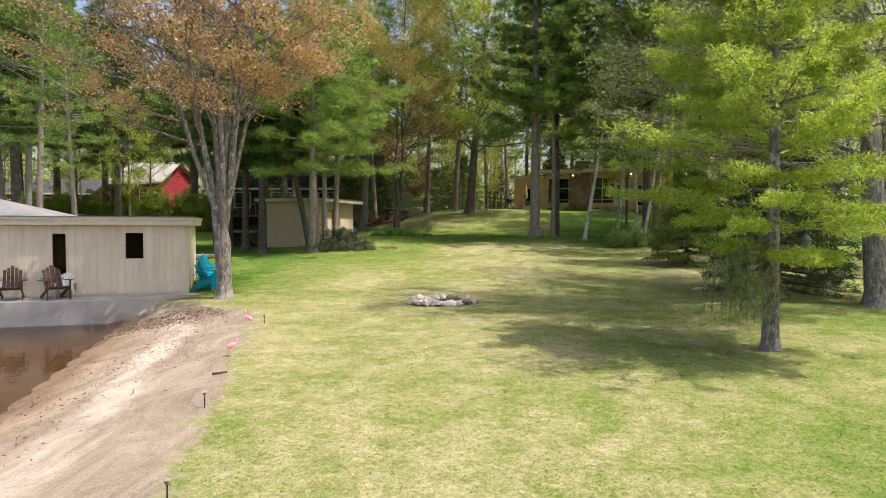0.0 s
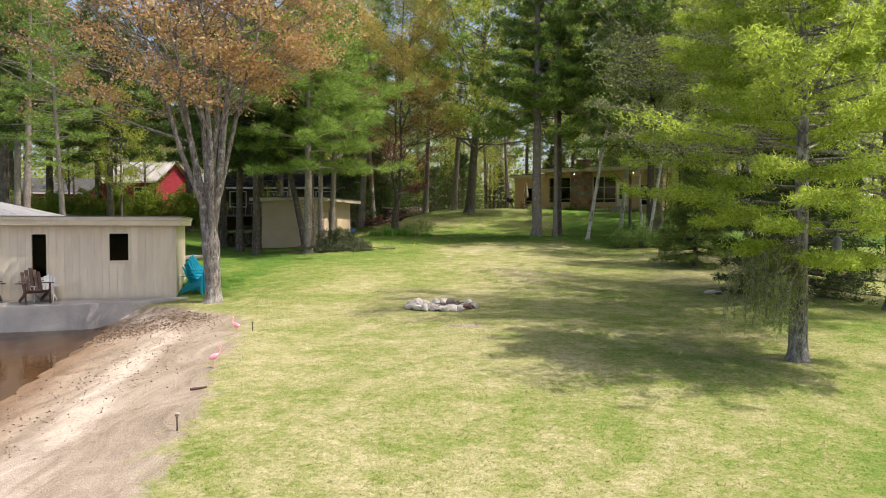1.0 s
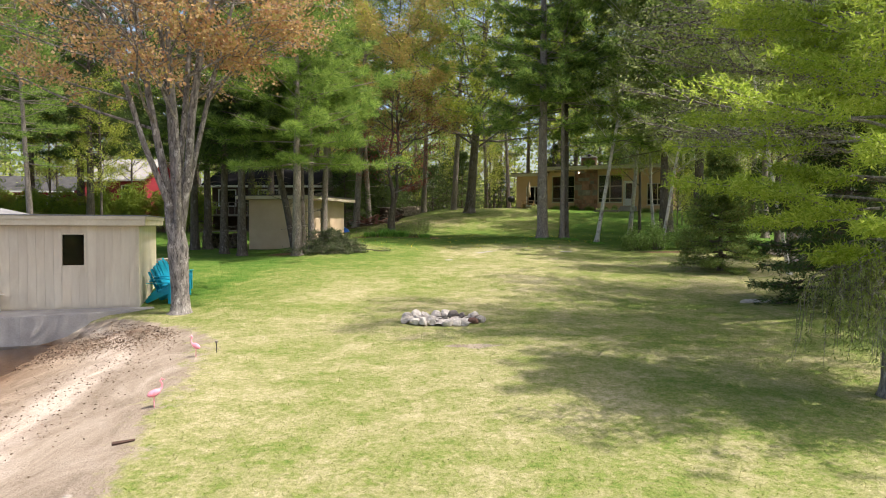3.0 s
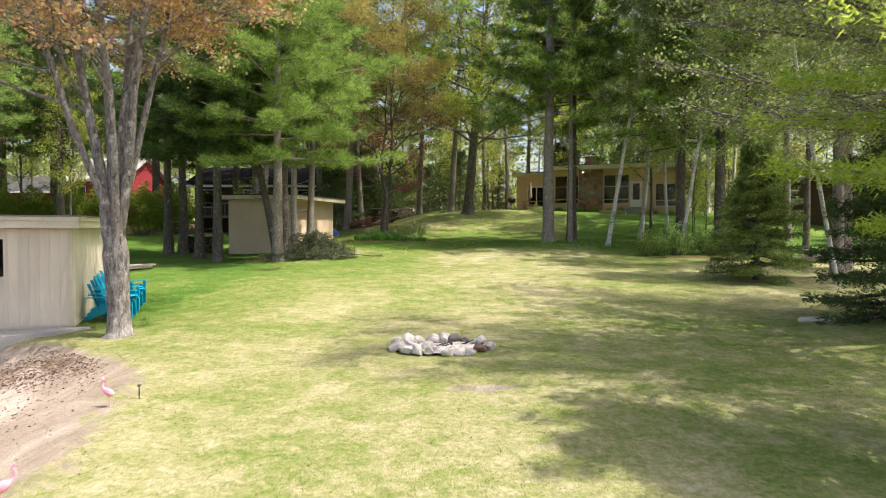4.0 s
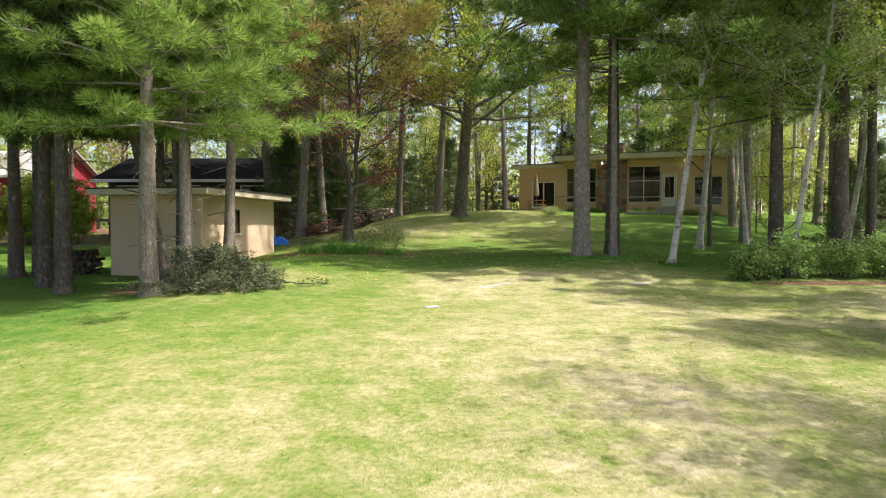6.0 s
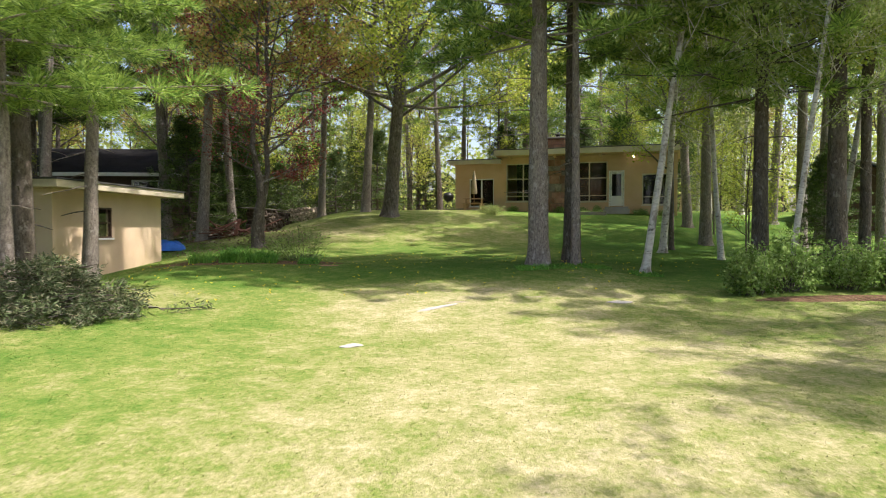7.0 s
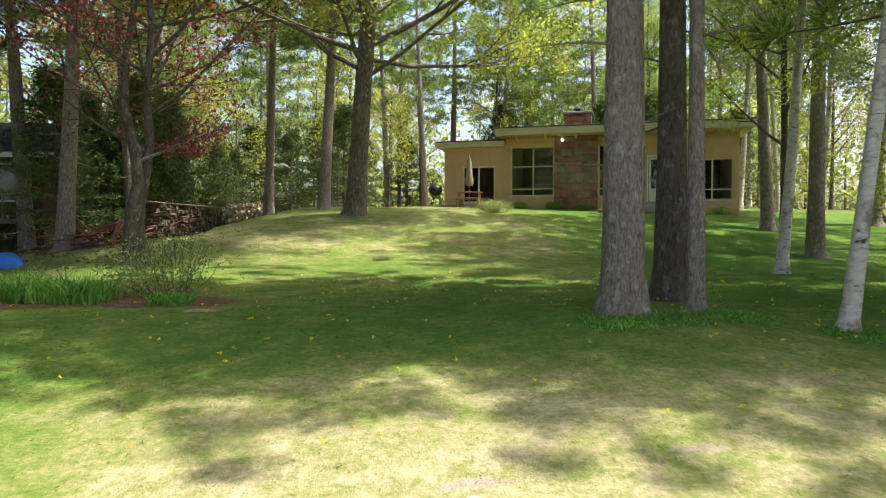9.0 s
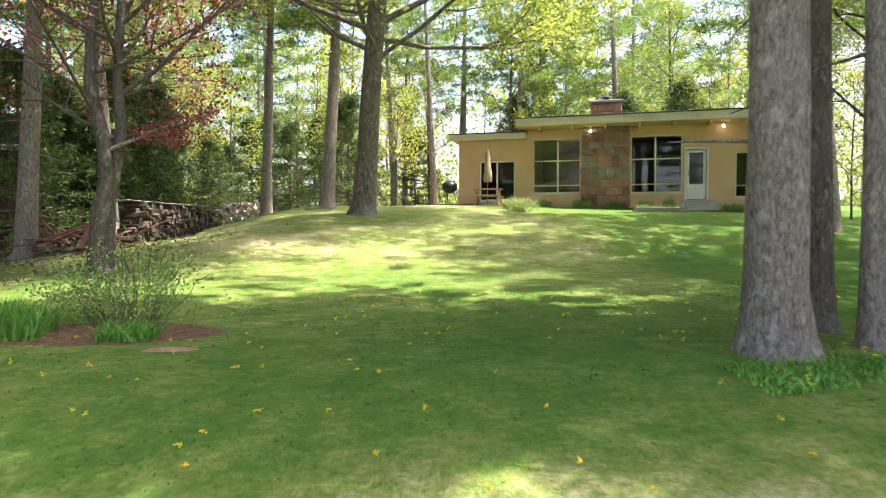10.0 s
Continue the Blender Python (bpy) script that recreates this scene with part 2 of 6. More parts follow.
def lawn_colour(nt, pos):
    """Grass: pale dry patches in fresh green, at three scales."""
    big, mid = noise_node(nt, 0.22, 4, pos, 0.6, 0.4), noise_node(nt, 1.7, 5, pos, 0.65)
    fine = noise_node(nt, 14, 5, pos, 0.7)
    at = nt.nodes.new("ShaderNodeAttribute")
    at.attribute_name = "cover"
    sep = nt.nodes.new("ShaderNodeSeparateColor")
    nt.links.new(at.outputs["Color"], sep.inputs[0])
    f = mathn(nt, "ADD", mathn(nt, "MULTIPLY", big, 0.5), mathn(nt, "MULTIPLY", mid, 0.5))
    f = mathn(nt, "ADD", f, mathn(nt, "MULTIPLY", mathn(nt, "SUBTRACT", fine, 0.5), 0.5))
    f = mathn(nt, "ADD", f, mathn(nt, "MULTIPLY", mathn(nt, "SUBTRACT", noise_node(nt, 4.5, 4, pos, 0.6, 0.8), 0.5), 0.36))
    f = mathn(nt, "ADD", f, mathn(nt, "MULTIPLY", mathn(nt, "SUBTRACT", noise_node(nt, 42, 3, pos, 0.6), 0.5), 0.28))
    f = mathn(nt, "ADD", f, mathn(nt, "MULTIPLY", mathn(nt, "SUBTRACT", sep.outputs[1], 0.5), -0.5))
    col = ramp(nt, f, [(0.08, (0.046, 0.118, 0.016)), (0.27, (0.08, 0.15, 0.024)), (0.41, (0.158, 0.2, 0.048)), (0.52, (0.245, 0.245, 0.103)), (0.64, (0.36, 0.325, 0.185)), (0.78, (0.47, 0.415, 0.29))])
    return col, sep, f, fine


def lawn_material():
    m, nt, b = nodes_of("lawn_and_sand")
    pos = world_pos(nt)
    col, sep, f, fine = lawn_colour(nt, pos)
    grit, wet = noise_node(nt, 60, 4, pos), noise_node(nt, 1.0, 6, world_pos(nt, (1.3, 0.5, 1), -0.2), 0.75, 0.8)
    sand = ramp(nt, mathn(nt, "ADD", mathn(nt, "MULTIPLY", grit, 0.35), mathn(nt, "MULTIPLY", wet, 0.65)),
                [(0.36, (0.16, 0.125, 0.098)), (0.46, (0.285, 0.235, 0.19)), (0.56, (0.385, 0.325, 0.27)), (0.66, (0.5, 0.44, 0.38))])
    at = nt.nodes.new("ShaderNodeAttribute")
    at.attribute_name = "cover"
    zone = mathn(nt, "ADD", at.outputs["Alpha"], mathn(nt, "MULTIPLY", mathn(nt, "SUBTRACT", noise_node(nt, 0.9, 5, pos, 0.7, 0.5), 0.5), 0.3))
    tone = ramp(nt, zone, [(0.0, (0.85, 0.84, 0.82)), (0.34, (0.84, 0.82, 0.79)), (0.46, (1.26, 1.27, 1.3)), (0.55, (1.25, 1.26, 1.28)), (0.66, (0.86, 0.83, 0.79)), (0.8, (0.95, 0.88, 0.8)), (0.93, (0.6, 0.5, 0.42)), (1.0, (0.55, 0.43, 0.34))])
    sand = mixc(nt, 1.0, sand, tone, "MULTIPLY")
    rag = noise_node(nt, 2.2, 6, pos, 0.75)
    k = mathn(nt, "ADD", sep.outputs[0], mathn(nt, "MULTIPLY", mathn(nt, "SUBTRACT", rag, 0.5), 0.9))
    k = ramp(nt, k, [(0.44, (0, 0, 0)), (0.58, (1, 1, 1))])
    col = mixc(nt, k, col, sand)
    soil = ramp(nt, noise_node(nt, 9, 5, pos, 0.7), [(0.35, (0.07, 0.04, 0.025)), (0.65, (0.2, 0.12, 0.075))])
    k2 = mathn(nt, "ADD", sep.outputs[2], mathn(nt, "MULTIPLY", mathn(nt, "SUBTRACT", rag, 0.5), 0.7))
    col = mixc(nt, ramp(nt, k2, [(0.45, (0, 0, 0)), (0.6, (1, 1, 1))]), col, soil)
    nt.links.new(col, b.inputs["Base Color"])
    b.inputs["Roughness"].default_value, b.inputs["Specular IOR Level"].default_value = 0.95, 0.1
    bumped(nt, b, mathn(nt, "ADD", fine, mathn(nt, "MULTIPLY", grit, 0.5)), 0.7, 0.05)
    return m


def blade_material():
    m, nt, b = nodes_of("grass_blade")
    col, sep, f, fine = lawn_colour(nt, world_pos(nt))
    g = nt.nodes.new("ShaderNodeNewGeometry")
    v = mathn(nt, "ADD", mathn(nt, "MULTIPLY", g.outputs["Random Per Island"], 0.5), 0.85)
    hsv = nt.nodes.new("ShaderNodeHueSaturation")
    nt.links.new(v, hsv.inputs["Value"])
    nt.links.new(col, hsv.inputs["Color"])
    nt.links.new(hsv.outputs[0], b.inputs["Base Color"])
    b.inputs["Roughness"].default_value, b.inputs["Specular IOR Level"].default_value = 0.6, 0.2
    t = nt.nodes.new("ShaderNodeBsdfTranslucent")
    nt.links.new(hsv.outputs[0], t.inputs["Color"])
    mx = nt.nodes.new("ShaderNodeMixShader")
    mx.inputs[0].default_value = 0.5
    nt.links.new(b.outputs[0], mx.inputs[1])
    nt.links.new(t.outputs[0], mx.inputs[2])
    nt.links.new(mx.outputs[0], nt.nodes["Material Output"].inputs["Surface"])
    return m


def water_material():
    m, nt, b = nodes_of("lake_water")
    pos = world_pos(nt, (1, 1.6, 1))
    nt.nodes.remove(b)
    t = nt.nodes.new("ShaderNodeBsdfTransparent")
    t.inputs["Color"].default_value = (0.7, 0.59, 0.42, 1)
    d = nt.nodes.new("ShaderNodeBsdfDiffuse")
    d.inputs["Color"].default_value = (0.085, 0.06, 0.04, 1)
    m1 = nt.nodes.new("ShaderNodeMixShader")
    m1.inputs[0].default_value = 0.15
    nt.links.new(t.outputs[0], m1.inputs[1])
    nt.links.new(d.outputs[0], m1.inputs[2])
    g = nt.nodes.new("ShaderNodeBsdfGlossy")
    g.inputs["Roughness"].default_value = 0.04
    fr = nt.nodes.new("ShaderNodeFresnel")
    fr.inputs["IOR"].default_value = 1.33
    bp = nt.nodes.new("ShaderNodeBump")
    bp.inputs["Strength"].default_value, bp.inputs["Distance"].default_value = 0.12, 0.05
    nt.links.new(noise_node(nt, 2.2, 4, pos), bp.inputs["Height"])
    nt.links.new(bp.outputs[0], g.inputs["Normal"])
    nt.links.new(bp.outputs[0], fr.inputs["Normal"])
    m2 = nt.nodes.new("ShaderNodeMixShader")
    nt.links.new(fr.outputs[0], m2.inputs[0])
    nt.links.new(m1.outputs[0], m2.inputs[1])
    nt.links.new(g.outputs[0], m2.inputs[2])
    nt.links.new(m2.outputs[0], nt.nodes["Material Output"].inputs["Surface"])
    return m


LAWN, BLADE, WATER = lawn_material(), blade_material(), water_material()
BARK_PINE = bark("pine_bark", (0.1, 0.08, 0.068), (0.4, 0.345, 0.305), (13, 13, 4.0), 1.2)
BARK_GREY = bark("grey_bark", (0.05, 0.043, 0.04), (0.37, 0.335, 0.31), (6, 6, 1.6), 1.0, lichens=0.85)
BARK_DARK = bark("dark_bark", (0.05, 0.04, 0.034), (0.18, 0.15, 0.125), (10, 10, 3.0), 1.0)
BARK_OLD = bark("old_maple_bark", (0.05, 0.042, 0.036), (0.26, 0.225, 0.195), (8, 8, 2.2), 1.0)
BARK_BIRCH = birch_bark("birch_bark")
LEAF_BRONZE = leafy("bronze_maple_leaf", [(0.45, 0.26, 0.12), (0.54, 0.36, 0.18), (0.41, 0.29, 0.11), (0.36, 0.31, 0.1), (0.6, 0.43, 0.26), (0.38, 0.19, 0.11)], 0.46)
LEAF_OLIVE = leafy("orange_green_leaf", [(0.46, 0.29, 0.1), (0.38, 0.31, 0.08), (0.28, 0.3, 0.07), (0.5, 0.35, 0.15), (0.32, 0.34, 0.09)], 0.5)
LEAF_LIME = leafy("fresh_green_leaf", [(0.36, 0.43, 0.06), (0.46, 0.52, 0.085), (0.55, 0.55, 0.13), (0.27, 0.36, 0.05)], 0.62)
LEAF_BIRCH = leafy("birch_leaf", [(0.28, 0.35, 0.09), (0.37, 0.42, 0.15), (0.22, 0.3, 0.08), (0.46, 0.49, 0.24)], 0.52)
LEAF_FAR = leafy("far_leaf", [(0.27, 0.35, 0.07), (0.38, 0.45, 0.11), (0.17, 0.25, 0.05), (0.48, 0.51, 0.17)], 0.58)
LEAF_RED = leafy("red_maple_leaf", [(0.2, 0.04, 0.05), (0.3, 0.07, 0.075), (0.36, 0.12, 0.09), (0.17, 0.06, 0.05)], 0.45)
LEAF_SHRUB = leafy("shrub_leaf", [(0.2, 0.32, 0.07), (0.3, 0.43, 0.12), (0.4, 0.52, 0.2), (0.14, 0.24, 0.05)], 0.5)
LEAF_HEDGE = leafy("hedge_leaf", [(0.2, 0.27, 0.03), (0.28, 0.33, 0.05), (0.12, 0.19, 0.03)], 0.35)
NEEDLE_PINE = leafy("pine_needle", [(0.13, 0.22, 0.045), (0.25, 0.37, 0.075), (0.37, 0.48, 0.11), (0.075, 0.14, 0.032)], 0.44)
# Darkened version of the pine needles: crown shade put into the colour.
NEEDLE_SHADE = leafy("shaded_pine_needle", [(0.06, 0.1, 0.026), (0.095, 0.15, 0.036), (0.15, 0.21, 0.05), (0.04, 0.07, 0.02)], 0.28)
NEEDLE_DARK = leafy("spruce_needle", [(0.04, 0.085, 0.03), (0.065, 0.125, 0.035), (0.1, 0.17, 0.045), (0.14, 0.13, 0.045)], 0.25)
NEEDLE_SPRUCE = leafy("green_spruce_needle", [(0.1, 0.17, 0.045), (0.18, 0.27, 0.065), (0.3, 0.38, 0.09), (0.2, 0.2, 0.06)], 0.32)
NEEDLE_LARCH = leafy("larch_needle", [(0.36, 0.48, 0.06), (0.46, 0.57, 0.085), (0.56, 0.64, 0.14), (0.27, 0.38, 0.05)], 0.58)
BLADE_IRIS = leafy("iris_leaf", [(0.09, 0.24, 0.04), (0.14, 0.32, 0.05), (0.22, 0.43, 0.08)], 0.38)
STUCCO = surface("tan_stucco", (0.57, 0.375, 0.215), (0.67, 0.465, 0.29), 0.9, 0.8, 60, 0.25, vary=0.02)
STUCCO_PALE = surface("pale_tan_stucco", (0.58, 0.43, 0.29), (0.68, 0.53, 0.38), 0.9, 0.8, 60, 0.25, vary=0.02)
SIDING = surface("cream_siding", (0.6, 0.51, 0.39), (0.72, 0.64, 0.51), 0.8, 1.2, 40, 0.3, (4, 4, 0.7), 0.05)
TRIM = surface("cream_trim", (0.52, 0.45, 0.33), (0.66, 0.59, 0.46), 0.65, 1.5, 30, 0.15, vary=0.04)
WHITE = surface("white_paint", (0.68, 0.67, 0.64), (0.8, 0.79, 0.77), 0.5, 2, 40, 0.1, vary=0.05)
ROOFING = surface("dark_roofing", (0.03, 0.03, 0.032), (0.075, 0.072, 0.07), 0.9, 1.5, 60, 0.5)
ROOF_BLACK = surface("black_shingle", (0.008, 0.008, 0.009), (0.02, 0.019, 0.02), 1.0, 1.5, 60, 0.5, spec=0.05)
ROOF_GREY = surface("grey_shingle", (0.15, 0.15, 0.16), (0.26, 0.26, 0.275), 0.85, 1.5, 60, 0.5)
CONCRETE = surface("weathered_concrete", (0.27, 0.25, 0.24), (0.42, 0.4, 0.38), 0.9, 0.9, 35, 0.4, vary=0.05)
DARKWOOD = surface("dark_brown_wood", (0.045, 0.022, 0.016), (0.1, 0.055, 0.04), 0.6, 3, 40, 0.2, (1, 1, 6))
TANWOOD = surface("tan_wood", (0.32, 0.19, 0.09), (0.5, 0.33, 0.18), 0.7, 3, 40, 0.25, (1, 6, 6))
GREYWOOD = surface("weathered_grey_wood", (0.16, 0.14, 0.12), (0.34, 0.3, 0.26), 0.9, 3, 40, 0.4, (1, 5, 5))
BLUE = surface("turquoise_plastic", (0.0, 0.33, 0.5), (0.0, 0.4, 0.58), 0.42, 2, 60, 0.05, vary=0.04, spec=0.5)
# Near-black colour that stands for the shade of rooms behind the panes.
UNLIT_ROOM = surface("unlit_room_dark", (0.012, 0.011, 0.01), (0.03, 0.026, 0.022), 0.9)
GLASS = glassy("window_glass")
BLACK = surface("black_metal", (0.015, 0.015, 0.016), (0.03, 0.03, 0.032), 0.45, 4, 60, 0.1, metal=0.3)
ROCK = surface("pale_field_stone", (0.32, 0.285, 0.255), (0.6, 0.555, 0.51), 0.9, 4, 25, 0.8, vary=0.3)
GREYSTONE = surface("grey_brown_stone", (0.15, 0.125, 0.11), (0.3, 0.26, 0.23), 0.9, 3, 25, 0.6, vary=0.3)
REDSTONE = surface("red_sandstone", (0.2, 0.1, 0.075), (0.36, 0.2, 0.15), 0.9, 2.5, 25, 0.5, vary=0.35)
MORTAR = surface("mortar", (0.2, 0.13, 0.1), (0.28, 0.19, 0.15), 0.95, 4, 40, 0.4)
ASH = surface("ash", (0.16, 0.14, 0.13), (0.5, 0.46, 0.43), 0.98, 5, 30, 0.6)
CHAR = surface("charred_wood", (0.012, 0.011, 0.01), (0.06, 0.055, 0.05), 0.85, 6, 30, 0.6)
CUTWOOD = surface("pale_cut_wood", (0.3, 0.24, 0.19), (0.58, 0.5, 0.42), 0.9, 5, 30, 0.4, (6, 1, 6), 0.4)
SPLIT = surface("split_firewood", (0.035, 0.026, 0.02), (0.15, 0.115, 0.09), 0.9, 4, 30, 0.4, (1, 6, 6), 0.35)
RUST = surface("rusty_red_iron", (0.11, 0.04, 0.028), (0.25, 0.105, 0.075), 0.75, 5, 40, 0.4, vary=0.2)
REDPAINT = surface("red_siding", (0.2, 0.018, 0.028), (0.28, 0.03, 0.042), 0.7, 2, 40, 0.1)
PINK = surface("pink_plastic", (0.74, 0.2, 0.28), (0.82, 0.36, 0.43), 0.45, 3, 40, 0.05)
TARP = surface("blue_tarp", (0.01, 0.09, 0.42), (0.02, 0.16, 0.6), 0.45, 3, 30, 0.3)
DEADLEAF = leafy("dry_leaf", [(0.16, 0.105, 0.075), (0.24, 0.17, 0.12), (0.11, 0.075, 0.055), (0.32, 0.24, 0.18)], 0.1)
BRUSH = leafy("drying_needles", [(0.06, 0.085, 0.035), (0.11, 0.14, 0.065), (0.075, 0.11, 0.045), (0.2, 0.19, 0.12)], 0.2)
YELLOW = leafy("dandelion_petal", [(0.75, 0.55, 0.02), (0.8, 0.62, 0.03)], 0.2)
CANVAS = surface("beige_canvas", (0.26, 0.21, 0.14), (0.38, 0.32, 0.22), 0.9, 6, 60, 0.3)


FOREST = surface("far_forest", (0.03, 0.05, 0.018), (0.13, 0.17, 0.05), 0.95, 0.35, 1.4, 0.0, (1, 1, 1.6))


def bulb_material():
    m, nt, b = nodes_of("lit_bulb")
    b.inputs["Emission Color"].default_value = (1.0, 0.82, 0.55, 1)
    b.inputs["Emission Strength"].default_value = 4.0
    return m


BULB = bulb_material()

# ---- ground ----
def ground():
    xs = np.concatenate([np.linspace(-420, -40, 16)[:-1], np.linspace(-40, -14, 27)[:-1], np.linspace(-14, 22, 121)[:-1], np.linspace(22, 50, 22)[:-1], np.linspace(50, 420, 14)])
    ys = np.concatenate([np.linspace(-420, -20, 14)[:-1], np.linspace(-20, 0, 30)[:-1], np.linspace(0, 68, 228)[:-1], np.linspace(68, 120, 27)[:-1], np.linspace(120, 460, 12)])
    X, Y = np.meshgrid(xs, ys)
    Z = ground_z(X, Y)
    nx, ny = len(xs), len(ys)
    i = np.arange((nx - 1) * (ny - 1))
    r, c = i // (nx - 1), i % (nx - 1)
    f = np.stack([r * nx + c, r * nx + c + 1, (r + 1) * nx + c + 1, (r + 1) * nx + c], 1)
    me = mesh_from("ground", np.stack([X, Y, Z], -1).reshape(-1, 3), f, LAWN, True)
    cover(me, X.ravel(), Y.ravel())
    return tagged(new("ground", me), "patchy spring lawn with pale dry grass and a sandy beach", "ground", kind="structure")


def cover(me, x, y):
    """Where the sheet is sand (red), lush and tinted for tree shade (green) or bare soil (blue)."""
    k, side = beach_mix(x, y)
    sand = np.clip(0.5 + k * 1.3, 0, 1) * side
    sand = np.maximum(sand, np.clip(1.15 - ((x - 0.52) / 0.75) ** 2 - ((y - 16.15) / 0.34) ** 2, 0, 1) * 0.85)
    for px, py, rx, ry in ((1.75, 35.75, 0.75, 0.17), (5.94, 35.87, 0.35, 0.13), (2.4, 36.3, 0.6, 0.22), (4.06, 36.6, 0.7, 0.25)):
        sand = np.maximum(sand, np.clip(1.1 - ((x - px) / rx) ** 2 - ((y - py) / ry) ** 2, 0, 1) * 0.62)
    # Last term greens y 37 to 54: tint of the tree shade painted in.
    lush_shade = 0.45 + 0.4 * S((y - 25) / 5) * S((2.0 - x) / 6) * S((40 - y) / 8) + 0.25 * S((-x - 3.0) / 3) * S((y - 20) / 4) * S((30 - y) / 4) + 0.42 * S((y - 37) / 3) * S((54 - y) / 6)
    lush_shade = lush_shade + 0.16 * S((y - 50) / 5) + 0.35 * S((x - 7.5) / 3) * S((y - 33) / 4) + 0.3 * S((-x - 6) / 2) * S((y - 20) / 3)
    lush_shade = lush_shade + 0.02 * S((14 - y) / 9) + 0.16 * S((x - 2.5) / 3) * S((26 - y) / 8)
    soil = np.zeros_like(x)
    for px, py, rx, ry in ((-1.5, 43.6, 1.6, 0.9), (-3.9, 43.4, 2.2, 1.0), (11.4, 36.0, 2.6, 0.5), (-6.4, 55.5, 1.9, 3.5), (7.0, 62.4, 0.8, 0.5), (-7.3, 36.3, 1.6, 1.4)):
        soil = np.maximum(soil, np.clip(1.3 - ((x - px) / rx) ** 2 - ((y - py) / ry) ** 2, 0, 1))
    # Brown patch before the boathouse: leaf debris, with branch shadow put in.
    soil = np.maximum(soil, 0.5 * np.clip(1.3 - ((x + 7.6) / 1.6) ** 2 - ((y - 18.7) / 0.6) ** 2, 0, 1))
    soil = np.maximum(soil, 0.75 * S((y - 66) / 6))
    soil = np.maximum(soil, 0.55 * S((-x - 9.5) / 3) * S((y - 50) / 4))
    col = np.stack([sand, np.clip(lush_shade, 0, 1), np.clip(soil, 0, 1), np.clip(k, 0, 1) * side], 1).astype(np.float32)
    at = me.color_attributes.new("cover", "FLOAT_COLOR", "POINT")
    at.data.foreach_set("color", col.ravel())


ground()
wv = np.array([(-420, -420, LAKE), (420, -420, LAKE), (420, -2, LAKE), (-3, -2, LAKE), (-3, 20.2, LAKE), (-420, 20.2, LAKE)], float)
wm = bpy.data.meshes.new("water")
wm.from_pydata([tuple(p) for p in wv], [], [(0, 1, 2, 3), (0, 3, 4, 5)])
wm.materials.append(WATER)
tagged(new("water", wm), "shallow tea-brown lake water along a sandy shore", "water", kind="structure")


def grass():
    rng = np.random.default_rng(5)
    n = 240000
    y = 3.5 + 43 * rng.random(n) ** 1.15
    x = rng.uniform(-1, 1, n) * (3.0 + 0.42 * np.minimum(y, 30)) + np.where(y > 20, 1.0, 0.5)
    k, side = beach_mix(x, y)
    keep = (k * side < 0.03 + 0.06 * rng.random(n)) & (x > np.interp(y, EDGE_Y, EDGE_X) + rng.normal(0.05, 0.12, n)) & (np.hypot(x + 0.09, y - 18.9) > 0.95)
    x, y = x[keep], y[keep]
    n = len(x)
    z = ground_z(x, y)
    h = rng.uniform(0.008, 0.022, n) * np.where(y > 38, 1.25, 1.0)
    a = rng.uniform(0, 2 * np.pi, n)
    w = rng.uniform(0.007, 0.014, n)
    lean = rng.normal(0, 0.045, (n, 2))
    base = np.stack([x, y, z - 0.01], 1)
    s = np.stack([np.cos(a) * w, np.sin(a) * w, np.zeros(n)], 1)
    tip = np.stack([x + lean[:, 0], y + lean[:, 1], z + h], 1)
    v = np.stack([base - s, base + s, tip], 1).reshape(-1, 3)
    me = mesh_from("grass", v, np.arange(3 * n).reshape(-1, 3), BLADE)
    cover(me, v[:, 0], v[:, 1])
    return tagged(new("grass", me), "short green and straw-coloured lawn grass", "grass", kind="stuff")


grass()


# ---- trees ----
def unit(v):
    return v / (np.linalg.norm(v, axis=-1, keepdims=True) + 1e-9)


def leaves(rng, P, per, rad, L, W, D=None, along=0.0, flat=0.0, down=0.0, needle=False):
    """Diamond-shaped leaves scattered round the points; along: how far they follow the twig, down: how far they hang."""
    P = np.repeat(P, per, 0)
    n = len(P)
    pos = P + rng.normal(0, 1, (n, 3)) * np.asarray(rad)
    ax = rng.normal(0, 1, (n, 3))
    if D is not None and along:
        ax = unit(ax) + along * np.repeat(D, per, 0)
    ax[:, 2] = ax[:, 2] * (1 - flat) - down
    ax = unit(ax)
    sd = unit(np.cross(ax, rng.normal(0, 1, (n, 3))))
    ln = (L * rng.uniform(0.65, 1.3, n))[:, None]
    wd = (W * rng.uniform(0.7, 1.25, n))[:, None]
    a, b = pos, pos + ax * ln
    if needle:
        v = np.stack([a + sd * wd / 2, b, a - sd * wd / 2], 1).reshape(-1, 3)
        return v, np.arange(3 * n).reshape(-1, 3)
    mid = pos + ax * ln * 0.45
    v = np.stack([a, mid + sd * wd / 2, b, mid - sd * wd / 2], 1).reshape(-1, 3)
    return v, np.arange(4 * n).reshape(-1, 4)


def spaced(rng, P, D, cell):
    """One twig point for each cell of space."""
    order = rng.permutation(len(P))
    _, first = np.unique(np.floor(P[order] / cell).astype(int), axis=0, return_index=True)
    k = order[first]
    return P[k], D[k]


